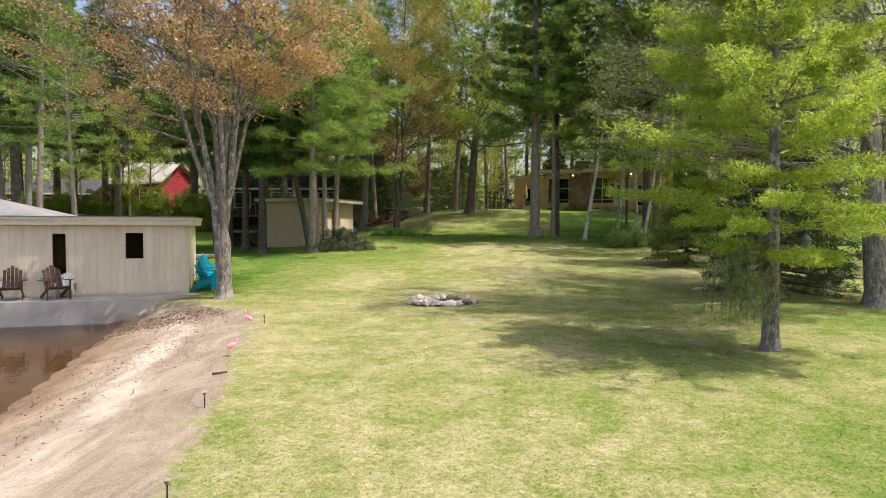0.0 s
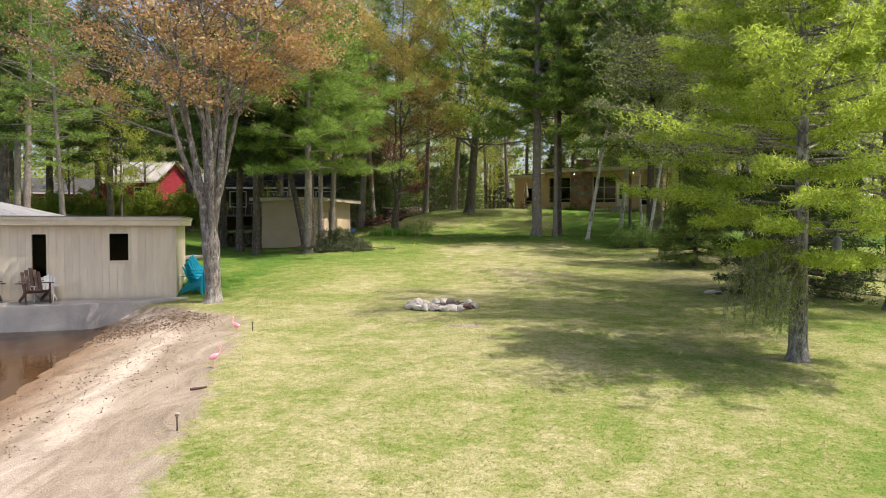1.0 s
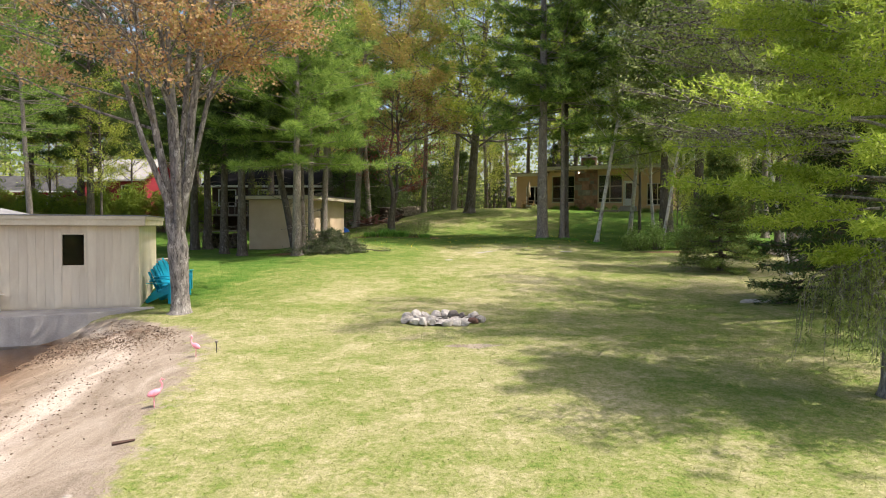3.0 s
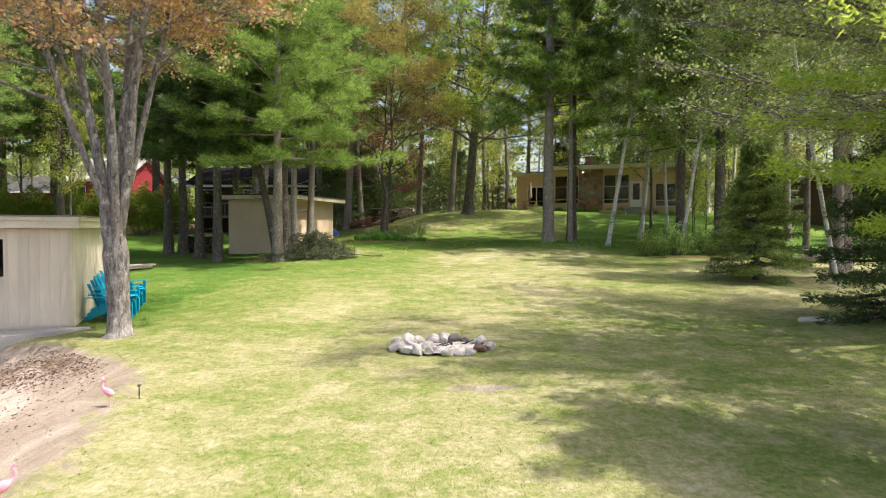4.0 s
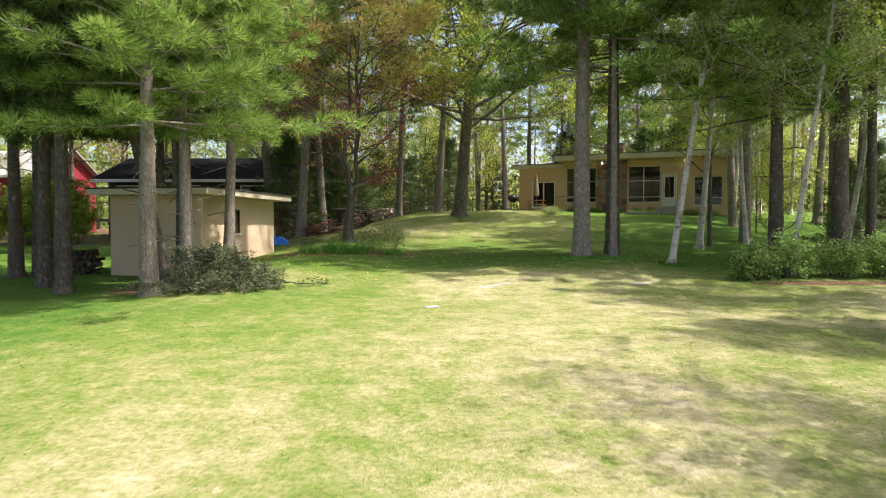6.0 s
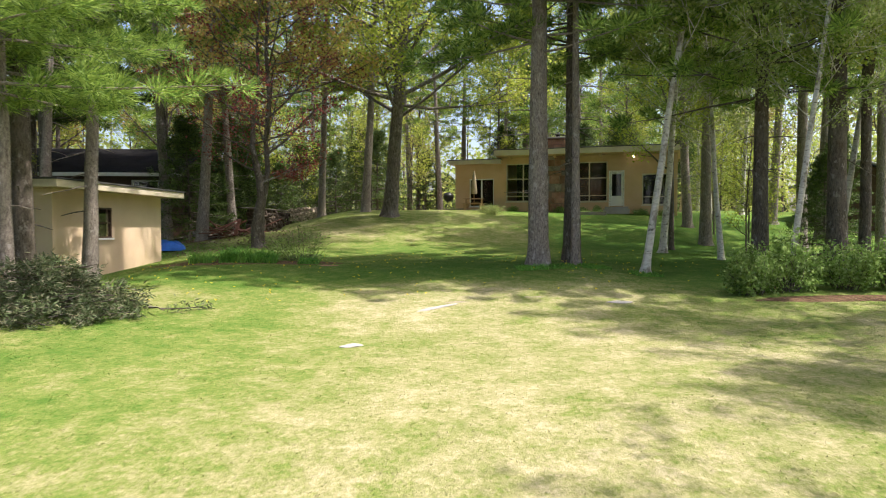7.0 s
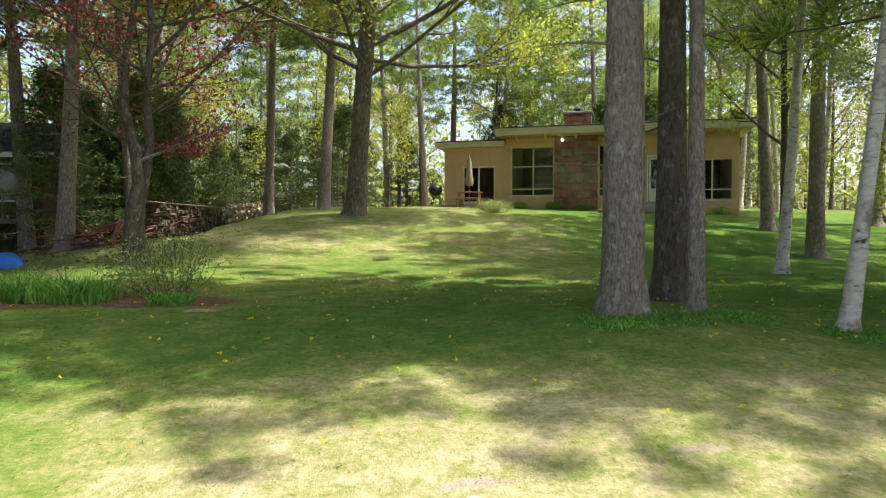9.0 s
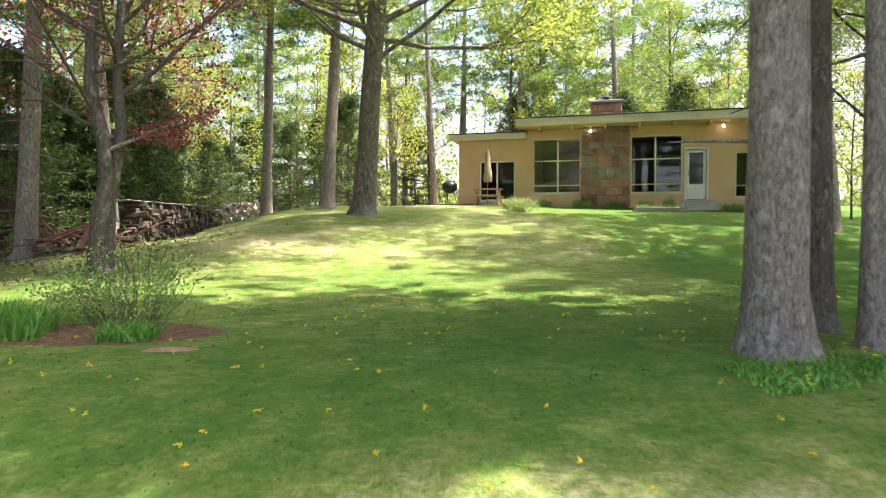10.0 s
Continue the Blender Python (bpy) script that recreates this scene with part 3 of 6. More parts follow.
def puffs(rng, C, D, per, rad, L, W, up=0.35):
    """Brush-like tufts: needles that spring outwards and upwards from each centre."""
    n = len(C) * per
    size = np.repeat(rng.uniform(0.65, 1.3, len(C)), per)[:, None]
    off = unit(rng.normal(0, 1, (n, 3))) * rng.random((n, 1)) ** 0.45
    pos = np.repeat(C, per, 0) + off * np.asarray(rad) * size
    ax = unit(off + 0.45 * np.repeat(D, per, 0) + rng.normal(0, 0.25, (n, 3)) + (0, 0, up))
    sd = unit(np.cross(ax, rng.normal(0, 1, (n, 3))))
    ln, wd = L * size * rng.uniform(0.7, 1.25, (n, 1)), W * rng.uniform(0.7, 1.2, (n, 1))
    v = np.stack([pos + sd * wd / 2, pos + ax * ln, pos - sd * wd / 2], 1).reshape(-1, 3)
    return v, np.arange(3 * n).reshape(-1, 3)


def trunk_path(rng, H, lean, wobble, n=11):
    t = np.linspace(0, 1, n)
    p = np.zeros((n, 3))
    p[:, 2] = t * H
    p[:, 0] = lean[0] * t * H + wobble * np.cumsum(rng.normal(0, 1, n)) * t
    p[:, 1] = lean[1] * t * H + wobble * np.cumsum(rng.normal(0, 1, n)) * t
    return p


def trunk_tube(rng, p, r, sides=12, flare=0.55):
    """A trunk with a root flare and uneven sides."""
    n = len(p)
    q = np.concatenate([[p[0] + (0, 0, -0.25)], [p[0]], [p[0] * 0.92 + p[1] * 0.08], [p[0] * 0.75 + p[1] * 0.25], p[1:]])
    rr = np.concatenate([[r[0] * (1 + flare * 1.5)], [r[0] * (1 + flare)], [r[0] * (1 + flare * 0.45)], [r[0] * (1 + flare * 0.15)], r[1:]])
    wav = 1 + rng.normal(0, 0.05, (len(q), sides)) + 0.12 * np.exp(-np.arange(len(q)) / 1.2)[:, None] * np.cos(np.arange(sides) * 2.1 + rng.random() * 6)[None]
    return tube(q, rr, sides, wav)


def limb(rng, start, az, el, length, r, rise=0.25, n=6, wob=0.05):
    """A bending limb."""
    t = np.linspace(0, 1, n)
    d = np.array([math.cos(az) * math.cos(el), math.sin(az) * math.cos(el), math.sin(el)])
    p = start + np.outer(t * length, d)
    p[:, 2] += rise * length * t ** 2
    p[1:] += np.cumsum(rng.normal(0, wob * length / n, (n - 1, 3)), 0)
    return p, r * (1 - 0.85 * t) + 0.004


def broad(rng, H, r0, base, spread, limbs, lean=(0, 0), wobble=0.06, el=(0.35, 0.95), subs=5, shape=0.4, stems=1, sides=10, thick=1.0, path=None):
    """Wood and twig points of a broad-leaved tree."""
    wood, P, D = Geo(), [], []
    roots = []
    for s in range(stems):
        ln = lean if stems == 1 else (lean[0] + 0.2 * math.cos(2.1 * s + 0.6), lean[1] + 0.2 * math.sin(2.1 * s + 0.6))
        p = trunk_path(rng, H * (1 - 0.08 * s), ln, wobble)
        if path is not None:
            p = np.array(path, float)
        r = r0 * (0.75 if s else 1.0) * (1 - 0.9 * np.linspace(0, 1, len(p)) ** 1.1) + 0.012
        wood.add(*trunk_tube(rng, p, r, sides))
        roots.append((p, r))
    for i in range(limbs):
        p, r = roots[i % stems]
        fr = (i + rng.random()) / limbs
        h = base + (H * 0.95 - base) * fr
        k = np.clip(h / p[-1, 2], 0, 1) * (len(p) - 1)
        k0 = min(int(k), len(p) - 2)
        st = p[k0] + (p[k0 + 1] - p[k0]) * (k - k0)
        rad = np.interp(k, range(len(r)), r)
        prof = 0.35 + 0.65 * math.sin(math.pi * min(1, (fr * (1 - shape) + shape * 0.6)) ** 0.9)
        ln = spread * prof * rng.uniform(0.75, 1.15)
        az = i * 2.4 + rng.normal(0, 0.35)
        lp, lr = limb(rng, st, az, rng.uniform(*el), ln, rad * thick * rng.uniform(0.4, 0.62), 0.18)
        wood.add(*tube(lp, lr, 6))
        for j in range(subs):
            q = 0.28 + 0.7 * (j + rng.random()) / subs
            m = q * (len(lp) - 1)
            m0 = min(int(m), len(lp) - 2)
            sp = lp[m0] + (lp[m0 + 1] - lp[m0]) * (m - m0)
            sl = ln * (0.22 + 0.3 * (1 - q)) * rng.uniform(0.7, 1.3) + 0.3
            bp, br = limb(rng, sp, az + rng.choice([-1, 1]) * rng.uniform(0.5, 1.2), rng.uniform(-0.1, 0.8), sl, max(0.012, np.interp(m, range(len(lr)), lr) * 0.55), 0.1, 5, 0.09)
            wood.add(*tube(bp, br, 4))
            w = np.linspace(0.3, 1, 5)
            pts = np.stack([np.interp(w, np.linspace(0, 1, 5), bp[:, a]) for a in range(3)], 1)
            P.append(pts)
            D.append(np.repeat(unit(bp[-1] - bp[0])[None], 5, 0))
        P.append(lp[3:])
        D.append(np.repeat(unit(lp[-1] - lp[-2])[None], 3, 0))
    return wood, np.concatenate(P), np.concatenate(D)


def conifer(rng, H, r0, base, maxlen, step, per, profile, el_low, el_high, sub=4, lean=(0, 0), dead=0, sides=10, irregular=0.25, wob=0.03, droop=0.0, side=0.26, thin=0.06):
    """Wood and twig points of a conifer with whorled branches."""
    wood, P, D = Geo(), [], []
    p = trunk_path(rng, H, lean, wob)
    r = r0 * (1 - 0.93 * np.linspace(0, 1, len(p))) + 0.01
    wood.add(*trunk_tube(rng, p, r, sides, 0.4))

    def at_h(h):
        k = np.clip(h / H, 0, 1) * (len(p) - 1)
        k0 = min(int(k), len(p) - 2)
        return p[k0] + (p[k0 + 1] - p[k0]) * (k - k0), np.interp(k, range(len(r)), r)
    for i in range(dead):
        st, rad = at_h(rng.uniform(0.25, 1.0) * base)
        lp, lr = limb(rng, st, rng.uniform(0, 6.28), rng.uniform(-0.3, 0.3), rng.uniform(0.4, 1.6), 0.02, -0.1, 5, 0.1)
        wood.add(*tube(lp, lr, 4))
    h, w = base, 0
    while h < H * 0.985:
        fr = (h - base) / (H - base)
        for j in range(per):
            ln = maxlen * profile(fr) * rng.uniform(1 - irregular, 1 + irregular) + 0.15
            az = w * 0.9 + j * 6.283 / per + rng.normal(0, 0.25)
            st, rad = at_h(h + rng.normal(0, step * 0.2))
            lp, lr = limb(rng, st, az, el_low + (el_high - el_low) * fr + rng.normal(0, 0.08), ln, min(rad * 0.45, thin), 0.1 - droop, 6, 0.04)
            wood.add(*tube(lp, lr, 4))
            for q in np.linspace(0.3, 0.97, sub):
                m = q * 5
                m0 = min(int(m), 4)
                sp = lp[m0] + (lp[m0 + 1] - lp[m0]) * (m - m0)
                for sg in (-1, 1):
                    sl = ln * side * (1.15 - q) * rng.uniform(0.7, 1.3) + 0.14
                    ang = az + sg * rng.uniform(0.5, 1.0)
                    d = np.array([math.cos(ang), math.sin(ang), rng.uniform(-0.1, 0.25) - droop])
                    t = np.linspace(0.25, 1, 3)[:, None]
                    P.append(sp + d * sl * t)
                    D.append(np.repeat(unit(d)[None], 3, 0))
            P.append(lp[2:])
            D.append(np.repeat(unit(lp[-1] - lp[-2])[None], 4, 0))
        h += step * rng.uniform(0.8, 1.2) * (1 - 0.35 * fr)
        w += 1
    return wood, np.concatenate(P), np.concatenate(D)


def clumps(rng, P, D, cut, size=2.6, seed=0):
    """Keep the twig points that fall in clumps, so that the crown has gaps."""
    k = 6.283 / size
    c = np.sin(k * P[:, 0] + seed) * np.sin(0.9 * k * P[:, 1] + 2) + np.sin(1.1 * k * P[:, 2] + 0.6 * k * P[:, 0] + seed)
    keep = c > cut + 0.35 * rng.normal(0, 0.5, len(P))
    return P[keep], D[keep]


def tree(name, label, wood, bark_mat, crown, leaf_mat, x, y, turn=0.0, size=1.0, category="tree", group=""):
    t = thing(name, label, category, pose(x, y, gz(x, y), 0, 0, turn) @ Matrix.Scale(size, 4), group)
    part("trunk", wood, bark_mat, t, smooth=True)
    g = Geo()
    for v, f in crown:
        g.add(v, f)
    part("crown", g, leaf_mat, t)
    return t


def again(t, x, y, turn, size=1.0, label="", tilt=0.0):
    """A copy of a tree elsewhere, at another turn and size."""
    c = copy_thing(t, pose(x, y, gz(x, y), 0, tilt) @ pose(0, 0, 0, 0, 0, turn))
    c.scale = (size, size, size)
    return tagged(c, label)


def bronze_maple(x, y):
    """The many-stemmed maple beside the boathouse."""
    rng = np.random.default_rng(11)
    wood, P, D = Geo(), [], []
    p = np.array([(0, 0, 0), (0.0, 0, 0.5), (-0.03, 0.01, 1.1), (-0.06, 0.02, 1.7), (-0.1, 0.03, 2.3)], float)
    wood.add(*trunk_tube(rng, p, np.array([0.24, 0.22, 0.22, 0.25, 0.16]), 14, 0.45))
    # azimuth, slope, length, radius, start height, how the leaf mass begins along it
    stems = ((3.2, 1.4, 11.4, 0.12, 1.6), (2.5, 1.42, 11.0, 0.09, 2.0), (0.1, 1.4, 11.4, 0.125, 1.8), (1.5, 1.45, 11.4, 0.1, 2.2), (5.0, 1.4, 10.4, 0.09, 2.1), (3.6, 1.25, 10.6, 0.08, 2.3), (0.3, 1.33, 9.6, 0.075, 2.3))
    for az, el, ln, r, h in stems:
        k = np.interp(h, p[:, 2], range(len(p)))
        st = p[int(k)]
        sp, sr = limb(rng, st, az, el, ln, r, 0.03, 11, 0.045)
        wood.add(*tube(sp, sr, 9))
        for i in range(17):
            q = 0.3 + 0.68 * (i + rng.random()) / 17
            m = q * 10
            m0 = min(int(m), 9)
            s0 = sp[m0] + (sp[m0 + 1] - sp[m0]) * (m - m0)
            baz = i * 2.4 + az + rng.normal(0, 0.4)
            west = 0.5 - 0.5 * math.cos(baz)
            bl = (1.7 + 2.6 * min(1.0, (q - 0.2) * 2.2) * (1.25 - q)) * (1.15 + 1.75 * west) * rng.uniform(0.65, 1.2)
            bp, br = limb(rng, s0, baz, rng.uniform(0.2, 0.85) - 0.25 * q, bl, max(0.013, np.interp(m, range(11), sr) * 0.42), 0.06, 6, 0.08)
            wood.add(*tube(bp, br, 5))
            for j in range(10):
                q2 = 0.2 + 0.79 * (j + rng.random()) / 10
                m2 = q2 * 5
                n0 = min(int(m2), 4)
                t0 = bp[n0] + (bp[n0 + 1] - bp[n0]) * (m2 - n0)
                tp, tr = limb(rng, t0, baz + rng.choice([-1, 1]) * rng.uniform(0.4, 1.3), rng.uniform(-0.3, 0.7), bl * 0.28 * rng.uniform(0.6, 1.2) + 0.25, 0.009, 0.0, 4, 0.14)
                wood.add(*tube(tp, tr, 3))
                P.append(tp[1:])
            P.append(bp[3:])
    P = np.concatenate(P)
    P = P[P[:, 2] > 3.7 + 1.1 * rng.random(len(P))]
    P, D = clumps(rng, P, P, 0.0, 1.7, 3)
    return tree("maple_tree", "grey-barked maple with bronze spring leaves beside the boathouse", wood, BARK_GREY,
                [leaves(rng, P, 32, (0.17, 0.17, 0.11), 0.085, 0.072)], LEAF_BRONZE, x, y)


def larch(x, y):
    rng = np.random.default_rng(21)
    wood, P, D = conifer(rng, 9.0, 0.15, 1.95, 2.7, 0.42, 6, lambda f: (0.55 + 1.5 * f) if f < 0.3 else 1.0 - 0.95 * (f - 0.3) / 0.7, -0.05, 0.4, 9, irregular=0.5, wob=0.02, droop=0.06, sides=12, side=0.2, thin=0.022)
    P, D = clumps(rng, P, D, -1.0, 1.25, 4)
    crown = [leaves(rng, P, 24, (0.06, 0.06, 0.05), 0.1, 0.024, D, 0.7, 0, -0.12, True)]
    t = tree("larch_tree", "bright yellow-green larch with drooping twigs on the lawn", wood, BARK_GREY, crown, NEEDLE_LARCH, x, y)
    g, Q, E = Geo(), [], []
    for i in range(15):
        az, h = rng.uniform(2.2, 4.3), rng.uniform(1.5, 2.2)
        lp, lr = limb(rng, np.array([0, 0, h]), az, rng.uniform(0.0, 0.3), rng.uniform(0.6, 1.45), 0.014, -0.3, 8, 0.07)
        g.add(*tube(lp, lr, 4))
        for j in range(16):
            q = lp[1 + j % 7]
            n = 7
            k = np.linspace(0, 1, n)[:, None]
            fall = min(rng.uniform(0.35, 1.15), q[2] - 0.35)
            a = rng.uniform(0, 6.28)
            tp = q + np.array([math.cos(a), math.sin(a), 0]) * 0.22 * np.sqrt(k) + np.array([0, 0, -1.0]) * fall * k ** 1.5 + np.cumsum(rng.normal(0, 0.018, (n, 3)), 0)
            g.add(*tube(tp, np.linspace(0.007, 0.003, n), 3))
            Q.append(tp[1:])
            E.append(np.repeat(unit(tp[-1] - tp[1])[None], n - 1, 0))
    part("hanging_twig", g, BARK_GREY, t, "grey hanging twigs")
    Q, E = np.concatenate(Q), np.concatenate(E)
    n = Geo()
    n.add(*leaves(rng, Q, 5, 0.035, 0.08, 0.02, E, 0.6, 0, 0.3, True))
    part("crown", n, LEAF_BIRCH, t, "thin olive needles on the hanging twigs")
    return t


PINE = lambda f: (0.8 + 0.6 * f) if f < 0.3 else 0.9 * (1 - (f - 0.3) / 0.72) ** 0.8
CONE = lambda f: 1.0 - 0.95 * f


def pine(name, label, seed, H, r0, base, reach, x, y, needle, lean=(0, 0), dense=88, step=0.85, group="", dead=7, sub=4, fat=1.0, mat=None, cut=-0.3, gap=2.6, cell=0.56, width=0.042):
    """A white pine: whorled limbs that carry tufts of needles in plates, with gaps between them."""
    rng = np.random.default_rng(seed)
    wood, P, D = conifer(rng, H, r0, base, reach, step, 5, PINE, -0.1, 0.7, sub, lean, dead, 12, 0.45, 0.035, droop=0.02, thin=0.034)
    P, D = clumps(rng, P, D, cut, gap, seed)
    P, D = spaced(rng, P, D, cell * fat)
    return tree(name, label, wood, mat or BARK_PINE, [puffs(rng, P, D, dense, np.array((0.25, 0.25, 0.15)) * fat, 0.23 * fat, width * fat)], needle, x, y, group=group)


def spruce(label, seed, H, r0, reach, x, y, dense=14, base=0.25, step=0.3, needle=None, sub=4, fat=1.0):
    rng = np.random.default_rng(seed)
    wood, P, D = conifer(rng, H, r0, base, reach, step, 6, CONE, -0.18, 0.45, sub, irregular=0.2, droop=0.05)
    return tree("spruce_tree", label, wood, BARK_DARK, [leaves(rng, P, dense * 2, 0.055 * fat, 0.11 * fat, 0.03 * fat, D, 0.8, 0, 0.12, True)], needle or NEEDLE_DARK, x, y)


def leaf_tree(name, label, seed, H, r0, base, spread, limbs, x, y, bark_mat, leaf_mat, per=9, rad=0.22, L=0.11, W=0.08, lean=(0, 0), subs=5, el=(0.35, 0.95), stems=1, wobble=0.06, group="", thick=1.0, path=None, cut=-0.5, size=2.6):
    rng = np.random.default_rng(seed)
    wood, P, D = broad(rng, H, r0, base, spread, limbs, lean, wobble, el, subs, stems=stems, thick=thick, path=path)
    P, D = clumps(rng, P, D, cut, size, seed)
    return tree(name, label, wood, bark_mat, [leaves(rng, P, per, rad, L, W)], leaf_mat, x, y, group=group)


bronze_maple(-6.8, 20.45)
larch(6.37, 12.9)
spruce("dense dark green spruce with low skirting branches", 31, 6.4, 0.14, 2.4, 10.7, 21.4, 8, fat=1.1)
spruce("small dark green spruce at the lawn's edge", 32, 4.4, 0.09, 1.5, 10.35, 28.5, 8, 0.3, 0.29, NEEDLE_SPRUCE, sub=5, fat=1.0)
poplar = leaf_tree("poplar_tree", "rough-barked tree with long bare limbs and sparse young leaves", 41, 16, 0.33, 3.6, 6.8, 32, 12.3, 18.8, BARK_GREY, LEAF_BIRCH, 36, 0.21, 0.1, 0.078, (-0.03, 0.06), 15, (-0.1, 0.5), thick=0.5, cut=-0.7, size=2.4)


def long_limbs(t, seed):
    """Far-reaching low limbs with fans of fine twigs and sparse young leaves."""
    rng = np.random.default_rng(seed)
    P = []
    for i in range(11):
        az, h = 3.3 + 0.13 * (i - 5) + rng.normal(0, 0.08), 3.6 + 0.5 * i + rng.normal(0, 0.2)
        bp, br = limb(rng, np.array([-0.03 * h, 0.06 * h, h]), az, rng.uniform(0.12, 0.35), rng.uniform(5.4, 7.6), 0.075, -0.08, 10, 0.07)
        g = Geo().add(*tube(bp, br, 7))
        for j in range(22):
            q = 2 + 7 * (j + rng.random()) / 22
            k = min(int(q), 8)
            st = bp[k] + (bp[k + 1] - bp[k]) * (q - k)
            sp, sr = limb(rng, st, az + rng.choice([-1, 1]) * rng.uniform(0.3, 1.0), rng.uniform(-0.25, 0.4), rng.uniform(0.9, 2.3), 0.02, 0.04, 6, 0.1)
            g.add(*tube(sp, sr, 4))
            for m in range(6):
                tp, tr = limb(rng, sp[1 + m % 5], az + rng.normal(0, 0.9), rng.uniform(-0.4, 0.5), rng.uniform(0.3, 0.8), 0.009, 0.0, 4, 0.12)
                g.add(*tube(tp, tr, 3))
                P.append(tp[1:])
        part("limb", g, BARK_GREY, t, smooth=True)
    P = np.concatenate(P)
    P = P[rng.random(len(P)) < 0.62]
    g = Geo().add(*leaves(rng, P, 5, 0.09, 0.075, 0.058))
    part("crown", g, LEAF_BIRCH, t)


# Added tree at the edge of view, placed to cast dapples on the lawn.
again(poplar, 18.8, 28.9, 140, 0.75, "added rough-barked tree far to the right that shades the lawn")
long_limbs(poplar, 45)

# pines beside the lawn and the shed
pine("pine_tree", "tall white pine with furrowed grey-brown bark", 51, 24, 0.285, 6.4, 4.6, 5.5, 40.85, NEEDLE_PINE, step=0.95, cut=-0.62, group="pines by the lawn")
pine("pine_tree", "dark-trunked tall white pine", 52, 23, 0.25, 6.6, 4.2, 7.0, 42.35, NEEDLE_PINE, step=1.0, cut=-0.55, group="pines by the lawn", mat=BARK_DARK)
pine("pine_tree", "slender young pine trunk beside larger pines", 53, 17, 0.12, 7.8, 3.0, 6.62, 40.9, NEEDLE_PINE, cut=-0.6, group="pines by the lawn")
shed_a = pine("pine_tree", "white pine with a dense low crown beside the shed", 54, 12.6, 0.22, 4.4, 4.6, -6.85, 34.5, NEEDLE_PINE, step=0.7, cut=-0.8, dense=150, width=0.022, group="pines by the shed", sub=5)
pine("pine_tree", "slim pine with a dense crown beside the shed", 55, 11.4, 0.16, 4.7, 2.7, -6.5, 36.1, NEEDLE_PINE, step=0.7, cut=-0.7, dense=130, width=0.026, group="pines by the shed", sub=5)
shed_b = pine("pine_tree", "thick twisted pine trunk close to the shed", 56, 15, 0.27, 6.6, 3.2, -7.75, 39.6, NEEDLE_PINE, (-0.01, 0), cut=-0.6, group="pines by the shed", sub=5, mat=BARK_DARK)
pine("pine_tree", "sunlit pine trunk in front of the shed wall", 57, 15, 0.19, 7.2, 2.4, -6.75, 41.0, NEEDLE_PINE, (0.02, 0), group="pines by the shed")
pine("pine_tree", "pine trunk leaning over the shed roof", 58, 13, 0.19, 6.0, 2.6, -7.6, 37.6, NEEDLE_PINE, (-0.2, 0.02), group="pines by the shed", mat=BARK_DARK)
# This pine and its copies carry painted shade in their needles.
shade = pine("pine_tree", "dense-crowned pine near the shed, needles coloured as in shade", 66, 13, 0.22, 4.8, 3.2, -10.0, 36.5, NEEDLE_SHADE, step=0.7, cut=-0.75, group="pines by the shed", sub=5, mat=BARK_DARK)
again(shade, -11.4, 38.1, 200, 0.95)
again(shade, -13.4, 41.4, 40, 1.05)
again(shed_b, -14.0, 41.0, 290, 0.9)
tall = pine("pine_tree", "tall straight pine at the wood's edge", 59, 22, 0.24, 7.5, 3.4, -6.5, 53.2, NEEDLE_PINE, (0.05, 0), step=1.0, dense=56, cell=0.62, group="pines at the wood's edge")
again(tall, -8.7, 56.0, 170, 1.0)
# Background copies, with the same shade-darkened needles.
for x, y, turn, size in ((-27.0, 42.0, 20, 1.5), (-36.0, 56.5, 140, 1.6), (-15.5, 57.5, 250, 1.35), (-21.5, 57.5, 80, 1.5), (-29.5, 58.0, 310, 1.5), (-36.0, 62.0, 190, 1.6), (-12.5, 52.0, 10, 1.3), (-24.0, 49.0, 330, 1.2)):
    again(shade, x, y, turn, size, "dense pine behind the neighbouring lawn, needles coloured as in shade")

# red-leaved tree: a gnarled double trunk
red = leaf_tree("red_maple_tree", "gnarled double-trunked tree with dark red and bronze leaves", 61, 10, 0.2, 4.1, 3.6, 15, -3.65, 49.9, BARK_DARK, LEAF_RED, 12, 0.24, 0.1, 0.075, (0.0, 0), 8, (0.0, 0.7), thick=0.6, cut=-0.2, size=1.8, path=[(0, 0, 0), (-0.06, 0, 0.6), (0.03, 0, 1.3), (0.17, 0.02, 2.0), (0.12, 0.03, 2.7), (-0.02, 0, 3.3), (-0.16, 0, 4.0), (-0.1, 0, 5.2), (0.1, 0.1, 6.6), (0.05, 0, 8.2), (0.2, 0, 10.0)])
rng = np.random.default_rng(62)
rw, rp, rd = broad(rng, 17, 0.15, 7.8, 4.6, 28, (0.05, 0.02), 0.08, (0.2, 0.8), 6, path=[(0.12, 0.1, 0), (0.12, 0.1, 0.7), (0.16, 0.1, 1.5), (0.3, 0.12, 2.3), (0.42, 0.1, 3.1), (0.36, 0.1, 4.2), (0.5, 0.1, 6.0), (0.4, 0, 8.0), (0.6, 0, 10.5), (0.5, 0, 13.5), (0.7, 0, 17.0)])
g = Geo()
high = rp[:, 2] > 7.6 + rng.normal(0, 0.6, len(rp))
g.add(*leaves(rng, rp[high], 40, 0.24, 0.12, 0.095))
part("crown", g, LEAF_OLIVE, red, "bronze-orange upper foliage")
g = Geo()
g.add(*leaves(rng, rp[~high], 8, 0.2, 0.1, 0.08))
part("crown", g, LEAF_RED, red)
part("trunk", rw, BARK_DARK, red, smooth=True)
g, lg = Geo(), Geo()
